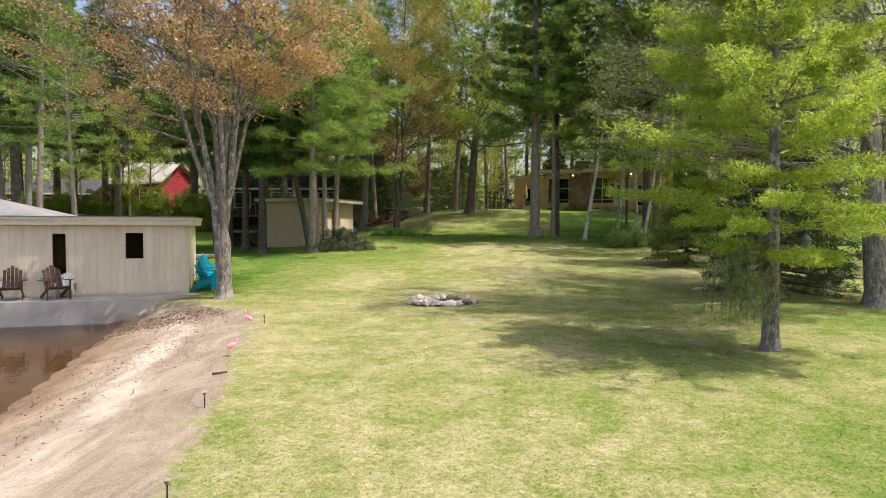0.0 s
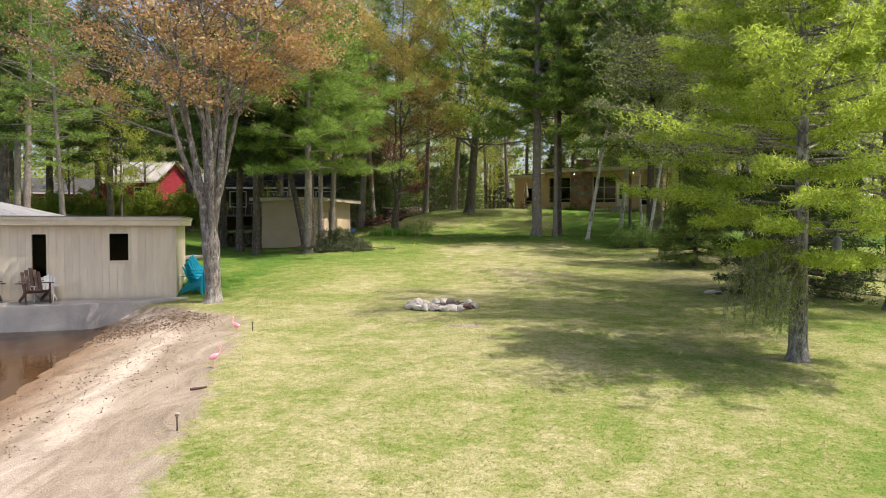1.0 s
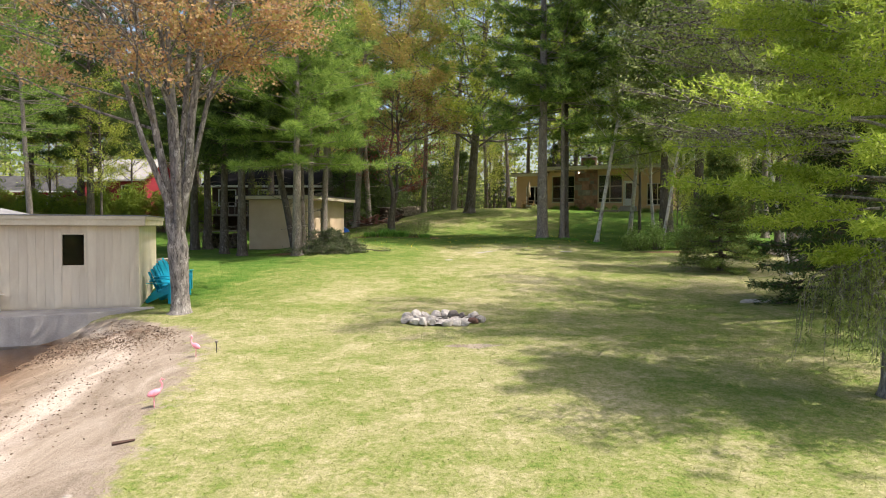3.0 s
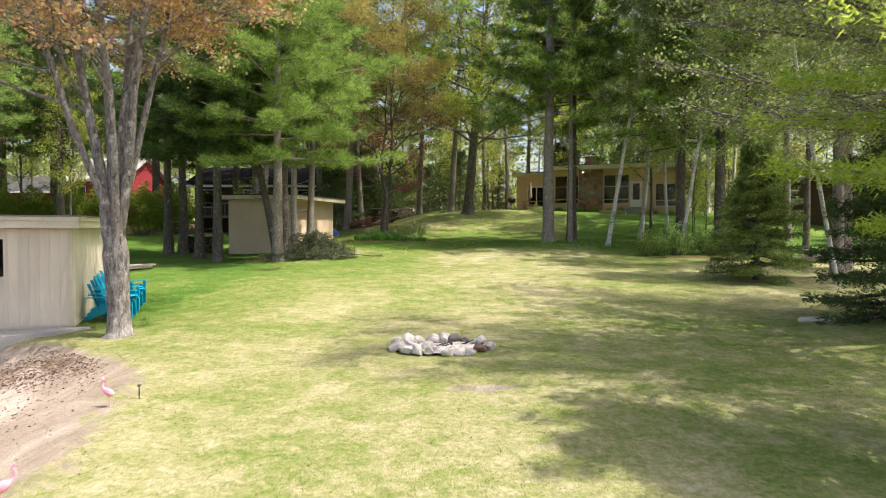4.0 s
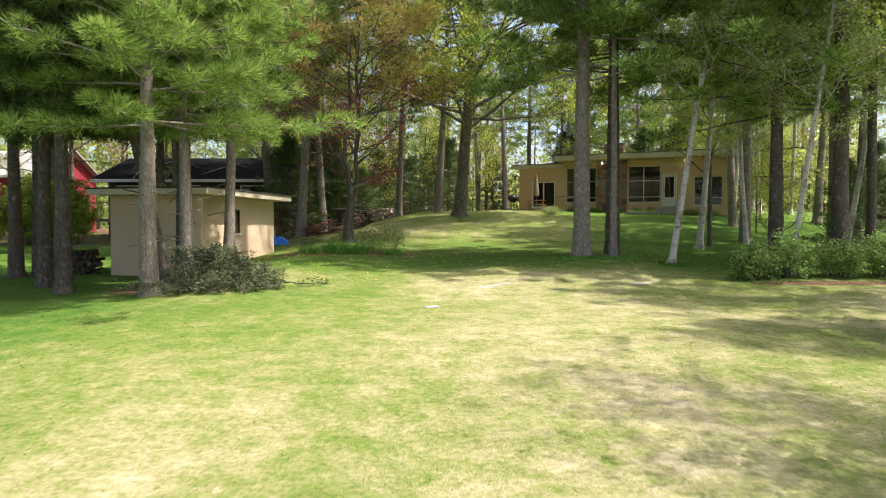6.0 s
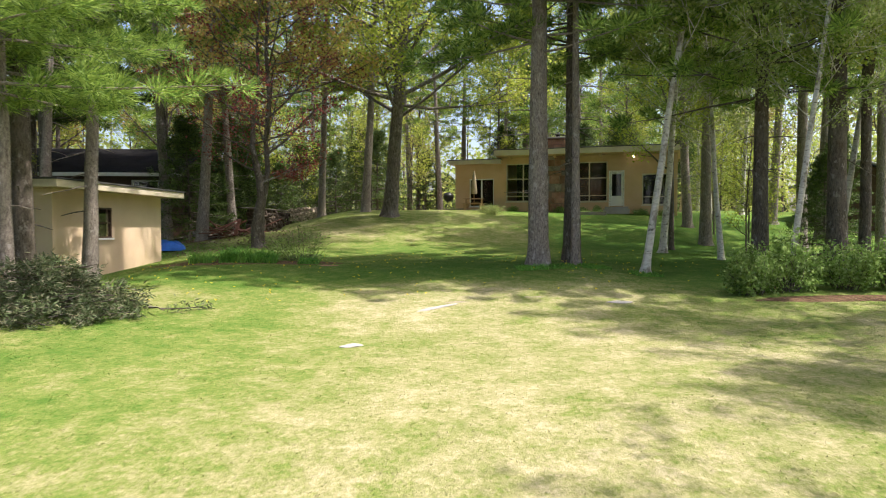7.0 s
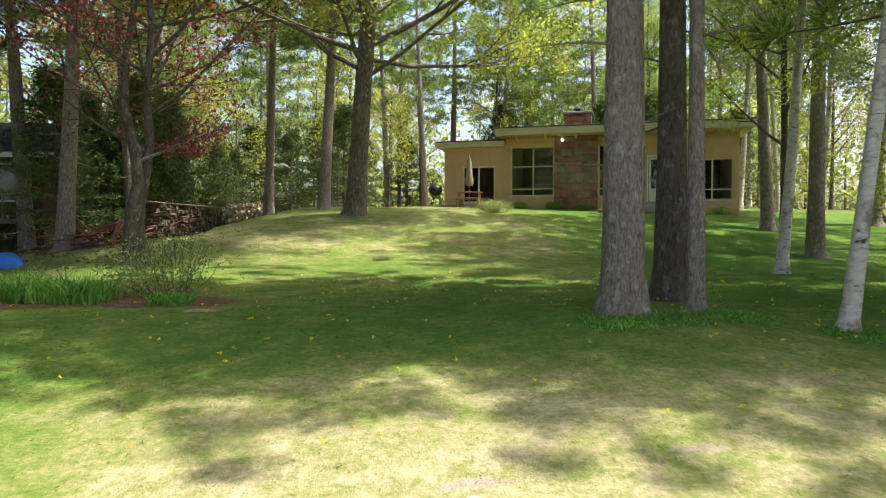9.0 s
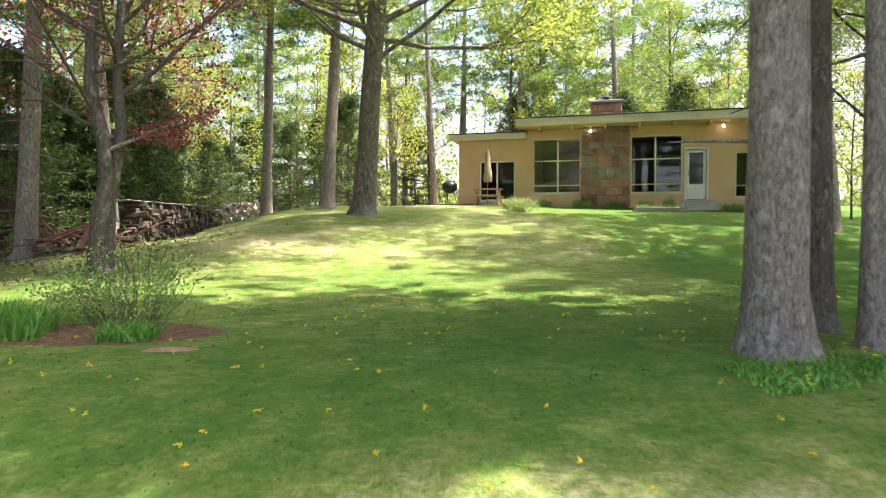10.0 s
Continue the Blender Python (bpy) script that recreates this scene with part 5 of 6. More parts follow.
def boathouse():
    h = thing("boathouse", "cream board-clad flat-roofed boathouse on a concrete apron", "boathouse", pose(-8.32, 21.4, 0.5, 0, 0, 17.3))
    win, side = (-1.82, -1.26, 1.1, 1.95), (-3.86, -3.45, 0.28, 1.93)
    front = part("wall", wall_panel(bmesh.new(), -14, 0, -0.1, 2.16, [win, side], 0.0, 0.12), SIDING, h)
    board_wall(front, -9.0, 0.0, 0.02, 2.15, [win, side], -0.002, 0.2, SIDING)
    end = each("wall", [(-0.12, 0.12, -0.4, 0, 4.4, 2.16), (-14, 0.12, -0.4, -13.88, 4.4, 2.16), (-13.88, 4.28, -0.4, -0.12, 4.4, 2.16)], SIDING, h)[0]
    for i in range(22):
        part("board", boxes((0.002, i * 0.2 + 0.004, -0.05, 0.024, i * 0.2 + 0.196, 2.15), bevel=0.003), SIDING, end)
    part("corner_board", boxes((-0.03, -0.045, 0.0, 0.05, -0.026, 2.15)), TRIM, h)
    part("floor", boxes((-13.88, 0.12, -0.3, -0.12, 4.28, 0.0)), CONCRETE, h)
    # Near-black panel added behind the panes in place of room shade.
    part("wall", boxes((-13.8, 2.6, 0.0, -0.2, 2.66, 2.1)), UNLIT_ROOM, h, "near-black panel standing for the dark of an unlit room")
    roof = part("roof", boxes((-14.2, -0.22, 2.165, 0.2, 4.6, 2.4)), TRIM, h)
    each("fascia", [(-14.2, -0.252, 2.17, 0.2, -0.222, 2.33), (-14.2, -0.285, 2.33, 0.236, -0.222, 2.42), (0.202, -0.252, 2.17, 0.232, 4.6, 2.33), (0.202, -0.222, 2.33, 0.262, 4.6, 2.42)], TRIM, roof, bevel=0.004)
    part("roofing", boxes((-14.25, -0.31, 2.421, 0.29, 4.65, 2.45), bevel=0.006), ROOF_GREY, roof)
    w = part("window", boxes((-1.84, -0.03, 1.08, -1.8, 0.06, 1.97), (-1.28, -0.03, 1.08, -1.24, 0.06, 1.97), (-1.8, -0.03, 1.93, -1.28, 0.06, 1.97), (-1.8, -0.03, 1.08, -1.28, 0.06, 1.12)), SIDING, h)
    p = part("pane", boxes((-1.81, 0.02, 1.11, -1.27, 0.026, 1.94)), GLASS, w)
    w2 = part("window", boxes((-3.88, -0.03, 0.26, -3.84, 0.06, 1.95), (-3.47, -0.03, 0.26, -3.43, 0.06, 1.95), (-3.84, -0.03, 1.91, -3.47, 0.06, 1.95), (-3.84, -0.03, 0.26, -3.47, 0.06, 0.3)), SIDING, h, "tall narrow glazed doorway")
    p2 = part("pane", boxes((-3.85, 0.02, 0.29, -3.46, 0.026, 1.92)), GLASS, w2)
    p.visible_shadow = p2.visible_shadow = False
    bm = bmesh.new()
    out = [(-14, -1.5), (-2.4, -1.45), (-1.0, -1.15), (-0.1, -0.65), (0.45, -0.1), (0.3, 0.0), (-14, 0.0)]
    vs = [bm.verts.new((x, y, -0.02)) for x, y in out]
    face = bm.faces.new(vs)
    ex = bmesh.ops.extrude_face_region(bm, geom=[face])
    bmesh.ops.translate(bm, vec=(0, 0, -1.0), verts=[v for v in ex["geom"] if isinstance(v, bmesh.types.BMVert)])
    bmesh.ops.recalc_face_normals(bm, faces=bm.faces)
    bmesh.ops.bevel(bm, geom=[e for e in bm.edges if all(abs(v.co.z + 0.02) < 1e-4 for v in e.verts)], offset=0.03, segments=2, affect="EDGES")
    part("apron", bm, CONCRETE, h, "weathered grey concrete apron")
    return h


def adirondack(name, label, mat, m, group):
    """A slatted garden armchair facing along +x."""
    c = thing(name, label, "chair", m, group)
    for i, y in enumerate((-0.2, -0.1, 0.0, 0.1, 0.2)):
        top = 0.98 - 0.06 * abs(i - 2)
        part("back_slat", plank((-0.1, y, 0.28), (-0.42, y, top), 0.088, 0.02, 0.006, (1, 0, 0.4)), mat, c)
    for i in range(5):
        x = -0.08 + i * 0.105
        part("seat_slat", plank((x, -0.27, 0.29 + i * 0.024), (x, 0.27, 0.29 + i * 0.024), 0.092, 0.02, 0.005), mat, c)
    for s in (-1, 1):
        part("arm", plank((-0.36, s * 0.33, 0.55), (0.42, s * 0.33, 0.59), 0.13, 0.022, 0.008), mat, c)
        part("front_leg", plank((0.36, s * 0.3, 0.0), (0.36, s * 0.3, 0.575), 0.09, 0.025, 0.005, (0, 1, 0)), mat, c)
        part("back_leg", plank((-0.48, s * 0.27, 0.02), (0.38, s * 0.27, 0.37), 0.025, 0.11, 0.005), mat, c)
    part("back_rail", plank((-0.3, -0.32, 0.6), (-0.3, 0.32, 0.6), 0.06, 0.022, 0.004), mat, c)
    return c


bh = boathouse()
BM = bh.matrix_basis
for s, o, a in ((-4.75, 0.72, -80), (-3.6, 0.78, -62)):
    p = BM @ Vector((s, -o, -0.02))
    adirondack("garden_chair", "dark brown wooden slatted garden chair on the concrete apron", DARKWOOD, pose(p.x, p.y, p.z, 0, 0, a + 17), "chairs on the apron")
pc = BM @ Vector((-3.42, -0.34, -0.02))
adirondack("garden_chair", "white plastic garden chair by the boathouse doorway", WHITE, pose(pc.x, pc.y, pc.z, 0, 0, -70) @ Matrix.Scale(0.78, 4), "chairs on the apron")
for n, cx, cy, turn in ((3, -7.98, 22.45, -18), (2, -8.5, 24.2, -10)):
    for i in range(n):
        adirondack("garden_chair", "turquoise plastic garden chair nested in a stack", BLUE, pose(cx + 0.07 * i, cy + 0.03 * i, gz(cx, cy) + 0.095 * i, 0, 0, turn + 3 * i), "stacked turquoise chairs")


def hip_building():
    b = thing("outbuilding", "low building with a grey hipped roof behind the boathouse", "building", pose(-21.75, 29.0, gz(-21.75, 29) - 0.12, 0, 0, 12))
    part("wall", boxes((-4.5, -2.6, -0.3, 4.2, 2.6, 2.05)), SIDING, b)
    bm = bmesh.new()
    e = [bm.verts.new(p) for p in ((-5.0, -3.1, 2.06), (4.7, -3.1, 2.06), (4.7, 3.1, 2.06), (-5.0, 3.1, 2.06))]
    t = [bm.verts.new(p) for p in ((-2.2, 0, 2.95), (1.6, 0, 2.95))]
    for f in ((e[0], e[1], t[1], t[0]), (e[1], e[2], t[1]), (e[2], e[3], t[0], t[1]), (e[3], e[0], t[0]), (e[3], e[2], e[1], e[0])):
        bm.faces.new(f)
    r = part("roof", bm, ROOF_GREY, b)
    each("fascia", [(-5.05, -3.15, 1.94, 4.75, -3.1, 2.06), (4.7, -3.1, 1.94, 4.75, 3.1, 2.06)], ROOFING, r)


hip_building()


# ---- shed ----
def shed():
    h = thing("shed", "tan stucco shed with a low flat roof under pines", "shed", pose(-7.7, 41.05, 1.55, 0, 0, -13.6))
    part("wall", boxes((-3.6, 0, -0.5, -0.15, 0.15, 2.6)), STUCCO_PALE, h)
    bm = bmesh.new()
    wall_panel(bm, 0.0, 5.5, -0.5, 2.6, [(1.85, 2.6, 1.25, 2.15)], -0.15, 0.0)
    bmesh.ops.transform(bm, matrix=pose(0, 0, 0, 0, 0, 90) , verts=bm.verts)
    bmesh.ops.translate(bm, vec=(-0.15, 0, 0), verts=bm.verts)
    part("wall", bm, STUCCO_PALE, h)
    each("wall", [(-3.6, 0.15, -0.5, -3.45, 5.5, 2.6), (-3.45, 5.35, -0.5, -0.15, 5.5, 2.6)], STUCCO_PALE, h)
    # Added panel coloured near black as the shed's inner shade.
    part("wall", boxes((-1.6, 0.2, -0.4, -1.52, 5.3, 2.55)), UNLIT_ROOM, h, "near-black panel standing for the dark of an unlit room")
    r = part("roof", boxes((-4.1, -0.5, 2.61, 0.5, 6.1, 2.74)), STUCCO_PALE, h)
    each("fascia", [(-4.14, -0.54, 2.6, 0.54, -0.503, 2.8), (0.503, -0.503, 2.6, 0.54, 6.1, 2.8)], TRIM, r, bevel=0.006)
    part("roofing", boxes((-4.17, -0.57, 2.802, 0.57, 6.14, 2.85)), ROOFING, r)
    w = part("window", boxes((-0.06, 1.85, 1.25, 0.03, 1.9, 2.15), (-0.06, 2.55, 1.25, 0.03, 2.6, 2.15), (-0.06, 1.9, 2.1, 0.03, 2.55, 2.15), (-0.06, 1.9, 1.25, 0.03, 2.55, 1.3), (-0.05, 1.9, 1.68, 0.02, 2.55, 1.72)), DARKWOOD, h)
    p = part("pane", boxes((-0.03, 1.88, 1.28, -0.024, 2.57, 2.12)), GLASS, w)
    p.visible_shadow = False
    part("sill", boxes((-0.02, 1.78, 1.19, 0.07, 2.67, 1.247), bevel=0.006), WHITE, w)
    return h


shed()


def litter(name, label, category, n, box3, size, mat, seed, kind="stuff", lift=0.01, flat=0.9):
    """Fallen leaves or petals lying on the ground."""
    rng = np.random.default_rng(seed)
    x, y = rng.normal(box3[0], box3[2], n), rng.normal(box3[1], box3[3], n)
    k, side = beach_mix(x, y)
    ok = ((k * side > 0.12) & (k < 1.02)) | (y > 30)
    x, y = x[ok], y[ok]
    P = np.stack([x, y, ground_z(x, y) + lift], 1)
    v, f = leaves(rng, P, 1, 0.004, size, size * 0.7, flat=flat)
    return tagged(new(name, mesh_from(name, v, f, mat)), label, category, kind=kind)


# Litter by the apron is fallen leaves and painted branch shadow together.
litter("fallen_leaves", "dry brown leaves on the sand, massed to stand for branch shadow too", "leaves", 6000, (-7.7, 18.2, 1.5, 0.7), 0.042, DEADLEAF, 1, flat=0.97)
litter("fallen_leaves", "dry brown leaves lying along the shore sand", "leaves", 1500, (-5.9, 12.0, 0.7, 4.0), 0.035, DEADLEAF, 2, flat=0.97)
litter("fallen_leaves", "brown needles and leaves under the trees", "leaves", 2500, (-6.5, 53.0, 2.2, 2.5), 0.08, DEADLEAF, 4)


def dandelions():
    rng = np.random.default_rng(8)
    n = 240
    x, y = rng.uniform(-6, 11, n), rng.uniform(36.5, 47, n)
    P = np.stack([x, y, ground_z(x, y) + 0.07], 1)
    v, f = leaves(rng, P, 10, 0.007, 0.024, 0.016, flat=0.6)
    return tagged(new("dandelions", mesh_from("dandelions", v, f, YELLOW)), "yellow dandelion flowers scattered in the lawn", "flowers", kind="stuff")


dandelions()


# ---- fire pit ----
def boulder(rng, sx, sy, sz, sub=2):
    bm = bmesh.new()
    bmesh.ops.create_icosphere(bm, subdivisions=sub, radius=0.5)
    o = Vector(rng.uniform(-50, 50, 3))
    for v in bm.verts:
        c = v.co.copy()
        k = 1 + 0.45 * noise.noise(c * 1.7 + o) + 0.16 * noise.noise(c * 5 + o)
        v.co = Vector((c.x * k * sx, c.y * k * sy, max(c.z * k * sz, -0.32 * sz)))
    return bm


def cobble(rng, sx, sy, sz):
    """An angular broken field stone: a ball cut by random planes, with softened edges."""
    bm = bmesh.new()
    bmesh.ops.create_icosphere(bm, subdivisions=3, radius=0.5)
    cuts = [(Vector(unit(rng.normal(0, 1, 3))), rng.uniform(0.27, 0.4)) for _ in range(9)]
    o = Vector(rng.uniform(-50, 50, 3))
    for v in bm.verts:
        c = v.co.copy()
        for n, d in cuts:
            k = c.dot(n) - d
            if k > 0:
                c -= n * k * 0.92
        c *= 1 + 0.09 * noise.noise(c * 6 + o)
        v.co = Vector((c.x * sx, c.y * sy, max(c.z * sz, -0.3 * sz)))
    return bm


def fire_pit(x, y):
    rng = np.random.default_rng(17)
    f = thing("fire_pit", "ring of pale angular field stones round a burnt-out campfire", "fire pit", pose(x, y, gz(x, y)))
    n = 21
    for i in range(n):
        a = 6.283 * i / n + rng.normal(0, 0.06)
        sx, sy, sz = rng.uniform(0.24, 0.38), rng.uniform(0.2, 0.31), rng.uniform(0.17, 0.3)
        mat = REDSTONE if i == 19 else GREYSTONE if i in (0, 3, 4) else ROCK
        part("stone", cobble(rng, sx, sy, sz), mat, f, m=pose((0.83 + rng.normal(0, 0.05)) * math.cos(a), (0.66 + rng.normal(0, 0.05)) * math.sin(a), sz * 0.26, rng.normal(0, 10), rng.normal(0, 10), math.degrees(a) + 90 + rng.normal(0, 25)))
    for i in range(9):
        a = rng.uniform(2.2, 5.2)
        q = rng.uniform(0.1, 0.18)
        part("stone", cobble(rng, q * 1.3, q, q * 0.8), ROCK, f, m=pose(0.58 * math.cos(a), 0.45 * math.sin(a), 0.09, rng.normal(0, 15), rng.normal(0, 15), rng.uniform(0, 360)))
    bm = bmesh.new()
    bmesh.ops.create_circle(bm, cap_ends=True, cap_tris=True, segments=28, radius=0.8)
    bmesh.ops.subdivide_edges(bm, edges=bm.edges, cuts=3, use_grid_fill=True)
    for v in bm.verts:
        r = v.co.length
        v.co.y *= 0.84
        v.co.z = 0.03 + 0.06 * (1 - r) + 0.05 * noise.noise(v.co * 6)
    part("ash_bed", bm, ASH, f)
    for i in range(10):
        a, l = rng.uniform(0, 6.28), rng.uniform(0.05, 0.16)
        cx, cy = rng.uniform(-0.05, 0.5), rng.uniform(-0.15, 0.3)
        b = bmesh.new()
        rod(b, (cx - l * math.cos(a), cy - l * math.sin(a), 0.07), (cx + l * math.cos(a), cy + l * math.sin(a), rng.uniform(0.07, 0.14)), rng.uniform(0.012, 0.035), 7, 0.01)
        part("charred_log", b, CHAR, f)


fire_pit(-0.09, 18.95)


# ---- shore clutter ----
def flamingo(x, y, turn):
    """A plastic lawn ornament: one plain mesh."""
    bm = bmesh.new()
    bmesh.ops.create_uvsphere(bm, u_segments=12, v_segments=8, radius=0.5, matrix=pose(0, 0, 0.38, 0, -18, 0) @ Matrix.Diagonal((0.36, 0.17, 0.19, 1)))
    pts = [(0.13, 0, 0.43), (0.2, 0, 0.5), (0.21, 0, 0.6), (0.16, 0, 0.68), (0.2, 0, 0.73), (0.27, 0, 0.7)]
    v, f = tube(pts, [0.04, 0.03, 0.025, 0.025, 0.035, 0.012], 8)
    vv = [bm.verts.new(p) for p in v]
    for q in f:
        bm.faces.new([vv[i] for i in q])
    for s in (-0.03, 0.03):
        rod(bm, (0, s, 0), (0, s, 0.33), 0.006, 6)
    me = bpy.data.meshes.new("lawn_flamingo")
    bm.to_mesh(me)
    bm.free()
    me.materials.append(PINK)
    ob = new("lawn_flamingo", me)
    ob.matrix_basis = pose(x, y, gz(x, y), 0, 0, turn) @ Matrix.Scale(0.52, 4)
    return tagged(ob, "pink plastic flamingo lawn ornament standing in the sand", "lawn ornament", "flamingos on the beach")


flamingo(-4.55, 15.4, 160)
flamingo(-4.0, 12.35, 40)


def stake_light(x, y):
    t = thing("stake_light", "small dark garden stake light at the lawn's edge", "garden light", pose(x, y, gz(x, y)), "stake lights along the beach")
    b = bmesh.new()
    rod(b, (0, 0, -0.05), (0, 0, 0.17), 0.008, 7)
    part("stake", b, BLACK, t)
    b = bmesh.new()
    rod(b, (0, 0, 0.17), (0, 0, 0.21), 0.02, 10, 0.028)
    rod(b, (0, 0, 0.211), (0, 0, 0.225), 0.04, 10, 0.018)
    part("lamp_head", b, GREYWOOD, t)


for x, y in ((-3.3, 9.0), (-2.55, 5.95), (-4.3, 15.75)):
    stake_light(x, y)


def log_bit(x, y, l, r, turn, label):
    b = bmesh.new()
    rod(b, (-l / 2, 0, r * 0.8), (l / 2, 0, r * 0.9), r, 8, r * 0.7)
    for v in b.verts:
        v.co += Vector((0, 0, 0.6 * r * noise.noise(v.co * 7)))
    me = bpy.data.meshes.new("driftwood")
    b.to_mesh(me)
    b.free()
    me.materials.append(DARKWOOD)
    ob = new("driftwood", me)
    ob.matrix_basis = pose(x, y, gz(x, y), 0, 0, turn)
    return tagged(ob, label, "driftwood")


log_bit(-3.75, 10.95, 0.24, 0.022, 35, "short dark piece of driftwood on the grass edge")
log_bit(-2.75, 5.75, 0.25, 0.03, 10, "small dark stick lying on the sand edge")


def feeder():
    t = thing("bird_feeder", "grey tube bird feeder hanging from the larch", "bird feeder", pose(6.95, 12.75, 2.02))
    b = bmesh.new()
    rod(b, (0, 0, 0.0), (0, 0, 0.42), 0.085, 12, 0.07)
    rod(b, (0, 0, 0.42), (0, 0, 0.52), 0.1, 12, 0.02)
    part("tube", b, ROOF_GREY, t)
    b = bmesh.new()
    rod(b, (-0.5, 0.12, 0.42), (0.05, 0, 0.66), 0.02, 7, 0.014)
    rod(b, (0, 0, 0.5), (0, 0, 0.64), 0.005, 6)
    part("hanger", b, BARK_GREY, t)


feeder()


# ---- shrubs, beds and brush ----
def shrub(name, label, x, y, w, d, h, seed, mat, n=260, per=26, L=0.09, W=0.065, category="shrub", stems=22, group="", twig=0.014):
    rng = np.random.default_rng(seed)
    t = thing(name, label, category, pose(x, y, gz(x, y)), group)
    wood, P = Geo(), []
    for i in range(stems):
        a, r = rng.uniform(0, 6.28), rng.random() ** 0.6
        top = np.array([math.cos(a) * r * w / 2, math.sin(a) * r * d / 2, h * (1 - 0.45 * r * r) * rng.uniform(0.7, 1.1)])
        st = np.array([top[0] * 0.4, top[1] * 0.4, -0.03])
        k = np.linspace(0, 1, 6)[:, None]
        p = st + (top - st) * k + rng.normal(0, 0.03, (6, 3))
        wood.add(*tube(p, np.linspace(twig, 0.004, 6), 4))
        P.append(p[2:])
        for j in range(5):
            q = p[2 + j % 4]
            P.append((q + rng.normal(0, 0.13, 3) * np.array([w, d, h]) * 0.5)[None])
    P = np.concatenate(P)
    P[:, 2] = np.maximum(P[:, 2], 0.08)
    part("stem", wood, BARK_DARK, t)
    g = Geo()
    g.add(*leaves(rng, P, per, (0.07 * w ** 0.5, 0.07 * d ** 0.5, 0.08), L, W))
    part("foliage", g, mat, t)
    return t


for i, (x, y, w, d, h) in enumerate(((9.5, 36.7, 1.2, 1.1, 1.0), (10.6, 37.0, 1.6, 1.3, 1.3), (12.3, 37.2, 1.7, 1.4, 1.15), (13.6, 37.3, 1.8, 1.4, 1.5), (15.2, 37.6, 1.6, 1.3, 1.3))):
    shrub("lilac_bush", "leafy pale-green bush at the lawn's edge", x, y, w, d, h, 200 + i, LEAF_SHRUB, stems=30, per=12, L=0.085, W=0.06, group="bushes at the lawn's edge")
for i, (x, y) in enumerate(((-29, 51), (-26.8, 51.4), (-24.6, 51.8), (-22.4, 52), (-20.2, 52.3), (-18.2, 52.5), (-31.0, 50.6))):
    shrub("hedge_bush", "clipped yellow-green hedge bush", x, y, 3.1, 1.8, 3.3, 220 + i, LEAF_HEDGE, stems=60, per=34, L=0.1, W=0.075, category="hedge", group="hedge")
shrub("garden_shrub", "twiggy shrub with thin green leaves in a mulch bed", -1.5, 44.5, 2.5, 1.3, 1.15, 240, LEAF_SHRUB, stems=44, per=5, L=0.055, W=0.036, twig=0.005)
shrub("garden_shrub", "flowering white and green perennials in a small bed", 7.9, 58.7, 2.0, 1.0, 0.5, 241, LEAF_BIRCH, stems=44, per=6, L=0.055, W=0.04, twig=0.005)
for i, (s, o, w, h) in enumerate(((0.3, 0.35, 0.7, 0.2), (2.0, 0.55, 0.9, 0.28), (3.3, 0.6, 0.8, 0.3), (4.5, 0.35, 0.7, 0.22), (5.4, 0.4, 0.6, 0.3), (-0.9, 0.4, 0.7, 0.3), (7.8, 0.4, 1.0, 0.25), (9.3, 0.5, 1.1, 0.3))):
    x, y, z = house_at(s, o)
    shrub("garden_plant", "low green plants along the house wall", x, y, w, 0.4, h, 250 + i, LEAF_SHRUB, stems=12, per=12, L=0.06, W=0.04, category="plant", group="plants along the house")


def blades(name, label, x, y, w, d, h, n, seed, mat, category="plant", group=""):
    """A clump of upright sword-shaped leaves."""
    rng = np.random.default_rng(seed)
    t = thing(name, label, category, pose(x, y, gz(x, y)), group)
    g = Geo()
    px, py = rng.uniform(-w / 2, w / 2, n), rng.uniform(-d / 2, d / 2, n)
    hh = h * rng.uniform(0.45, 1.15, n)
    bend = rng.normal(0, 0.42, (n, 2)) * hh[:, None]
    z0 = ground_z(x + px, y + py) - gz(x, y) - 0.02
    a = rng.uniform(0, 3.14, n)
    s = np.stack([np.cos(a), np.sin(a), 0 * a], 1) * 0.013
    b = np.stack([px, py, z0], 1)
    m = b + np.stack([bend[:, 0] * 0.3, bend[:, 1] * 0.3, hh * 0.55], 1)
    e = b + np.stack([bend[:, 0], bend[:, 1], hh], 1)
    v = np.stack([b - s, b + s, m + s, m - s, e], 1).reshape(-1, 3)
    o = np.arange(n)[:, None] * 5
    g.add(v, o + [0, 1, 2, 3])
    tagged(part("leaf_blade", g, mat, t), kind="stuff")
    g2 = Geo()
    g2.add(v, o + [3, 2, 4])
    tagged(part("leaf_tip", g2, mat, t), kind="stuff")
    return t


for i, (x, y, w, d, h, n) in enumerate(((-2.55, 43.5, 0.8, 0.9, 0.42, 420), (-3.45, 43.7, 0.9, 1.0, 0.5, 420), (-4.4, 43.5, 0.7, 0.8, 0.36, 240))):
    blades("iris_clump", "clump of upright green iris leaves in a bed", x, y, w, d, h, n, 300 + i, BLADE_IRIS, group="irises")
blades("daylily_clump", "low bright green clump of lily leaves in mulch", -1.17, 43.15, 0.62, 0.35, 0.24, 300, 310, BLADE_IRIS)
for i, (x, y) in enumerate(((6.0, 40.2), (7.0, 40.4), (5.1, 40.1), (8.2, 39.6))):
    blades("tall_grass_tuft", "unmown grass tuft round the pine roots", x, y, 0.85, 0.75, 0.1, 420, 320 + i, BLADE_IRIS, group="grass tufts")


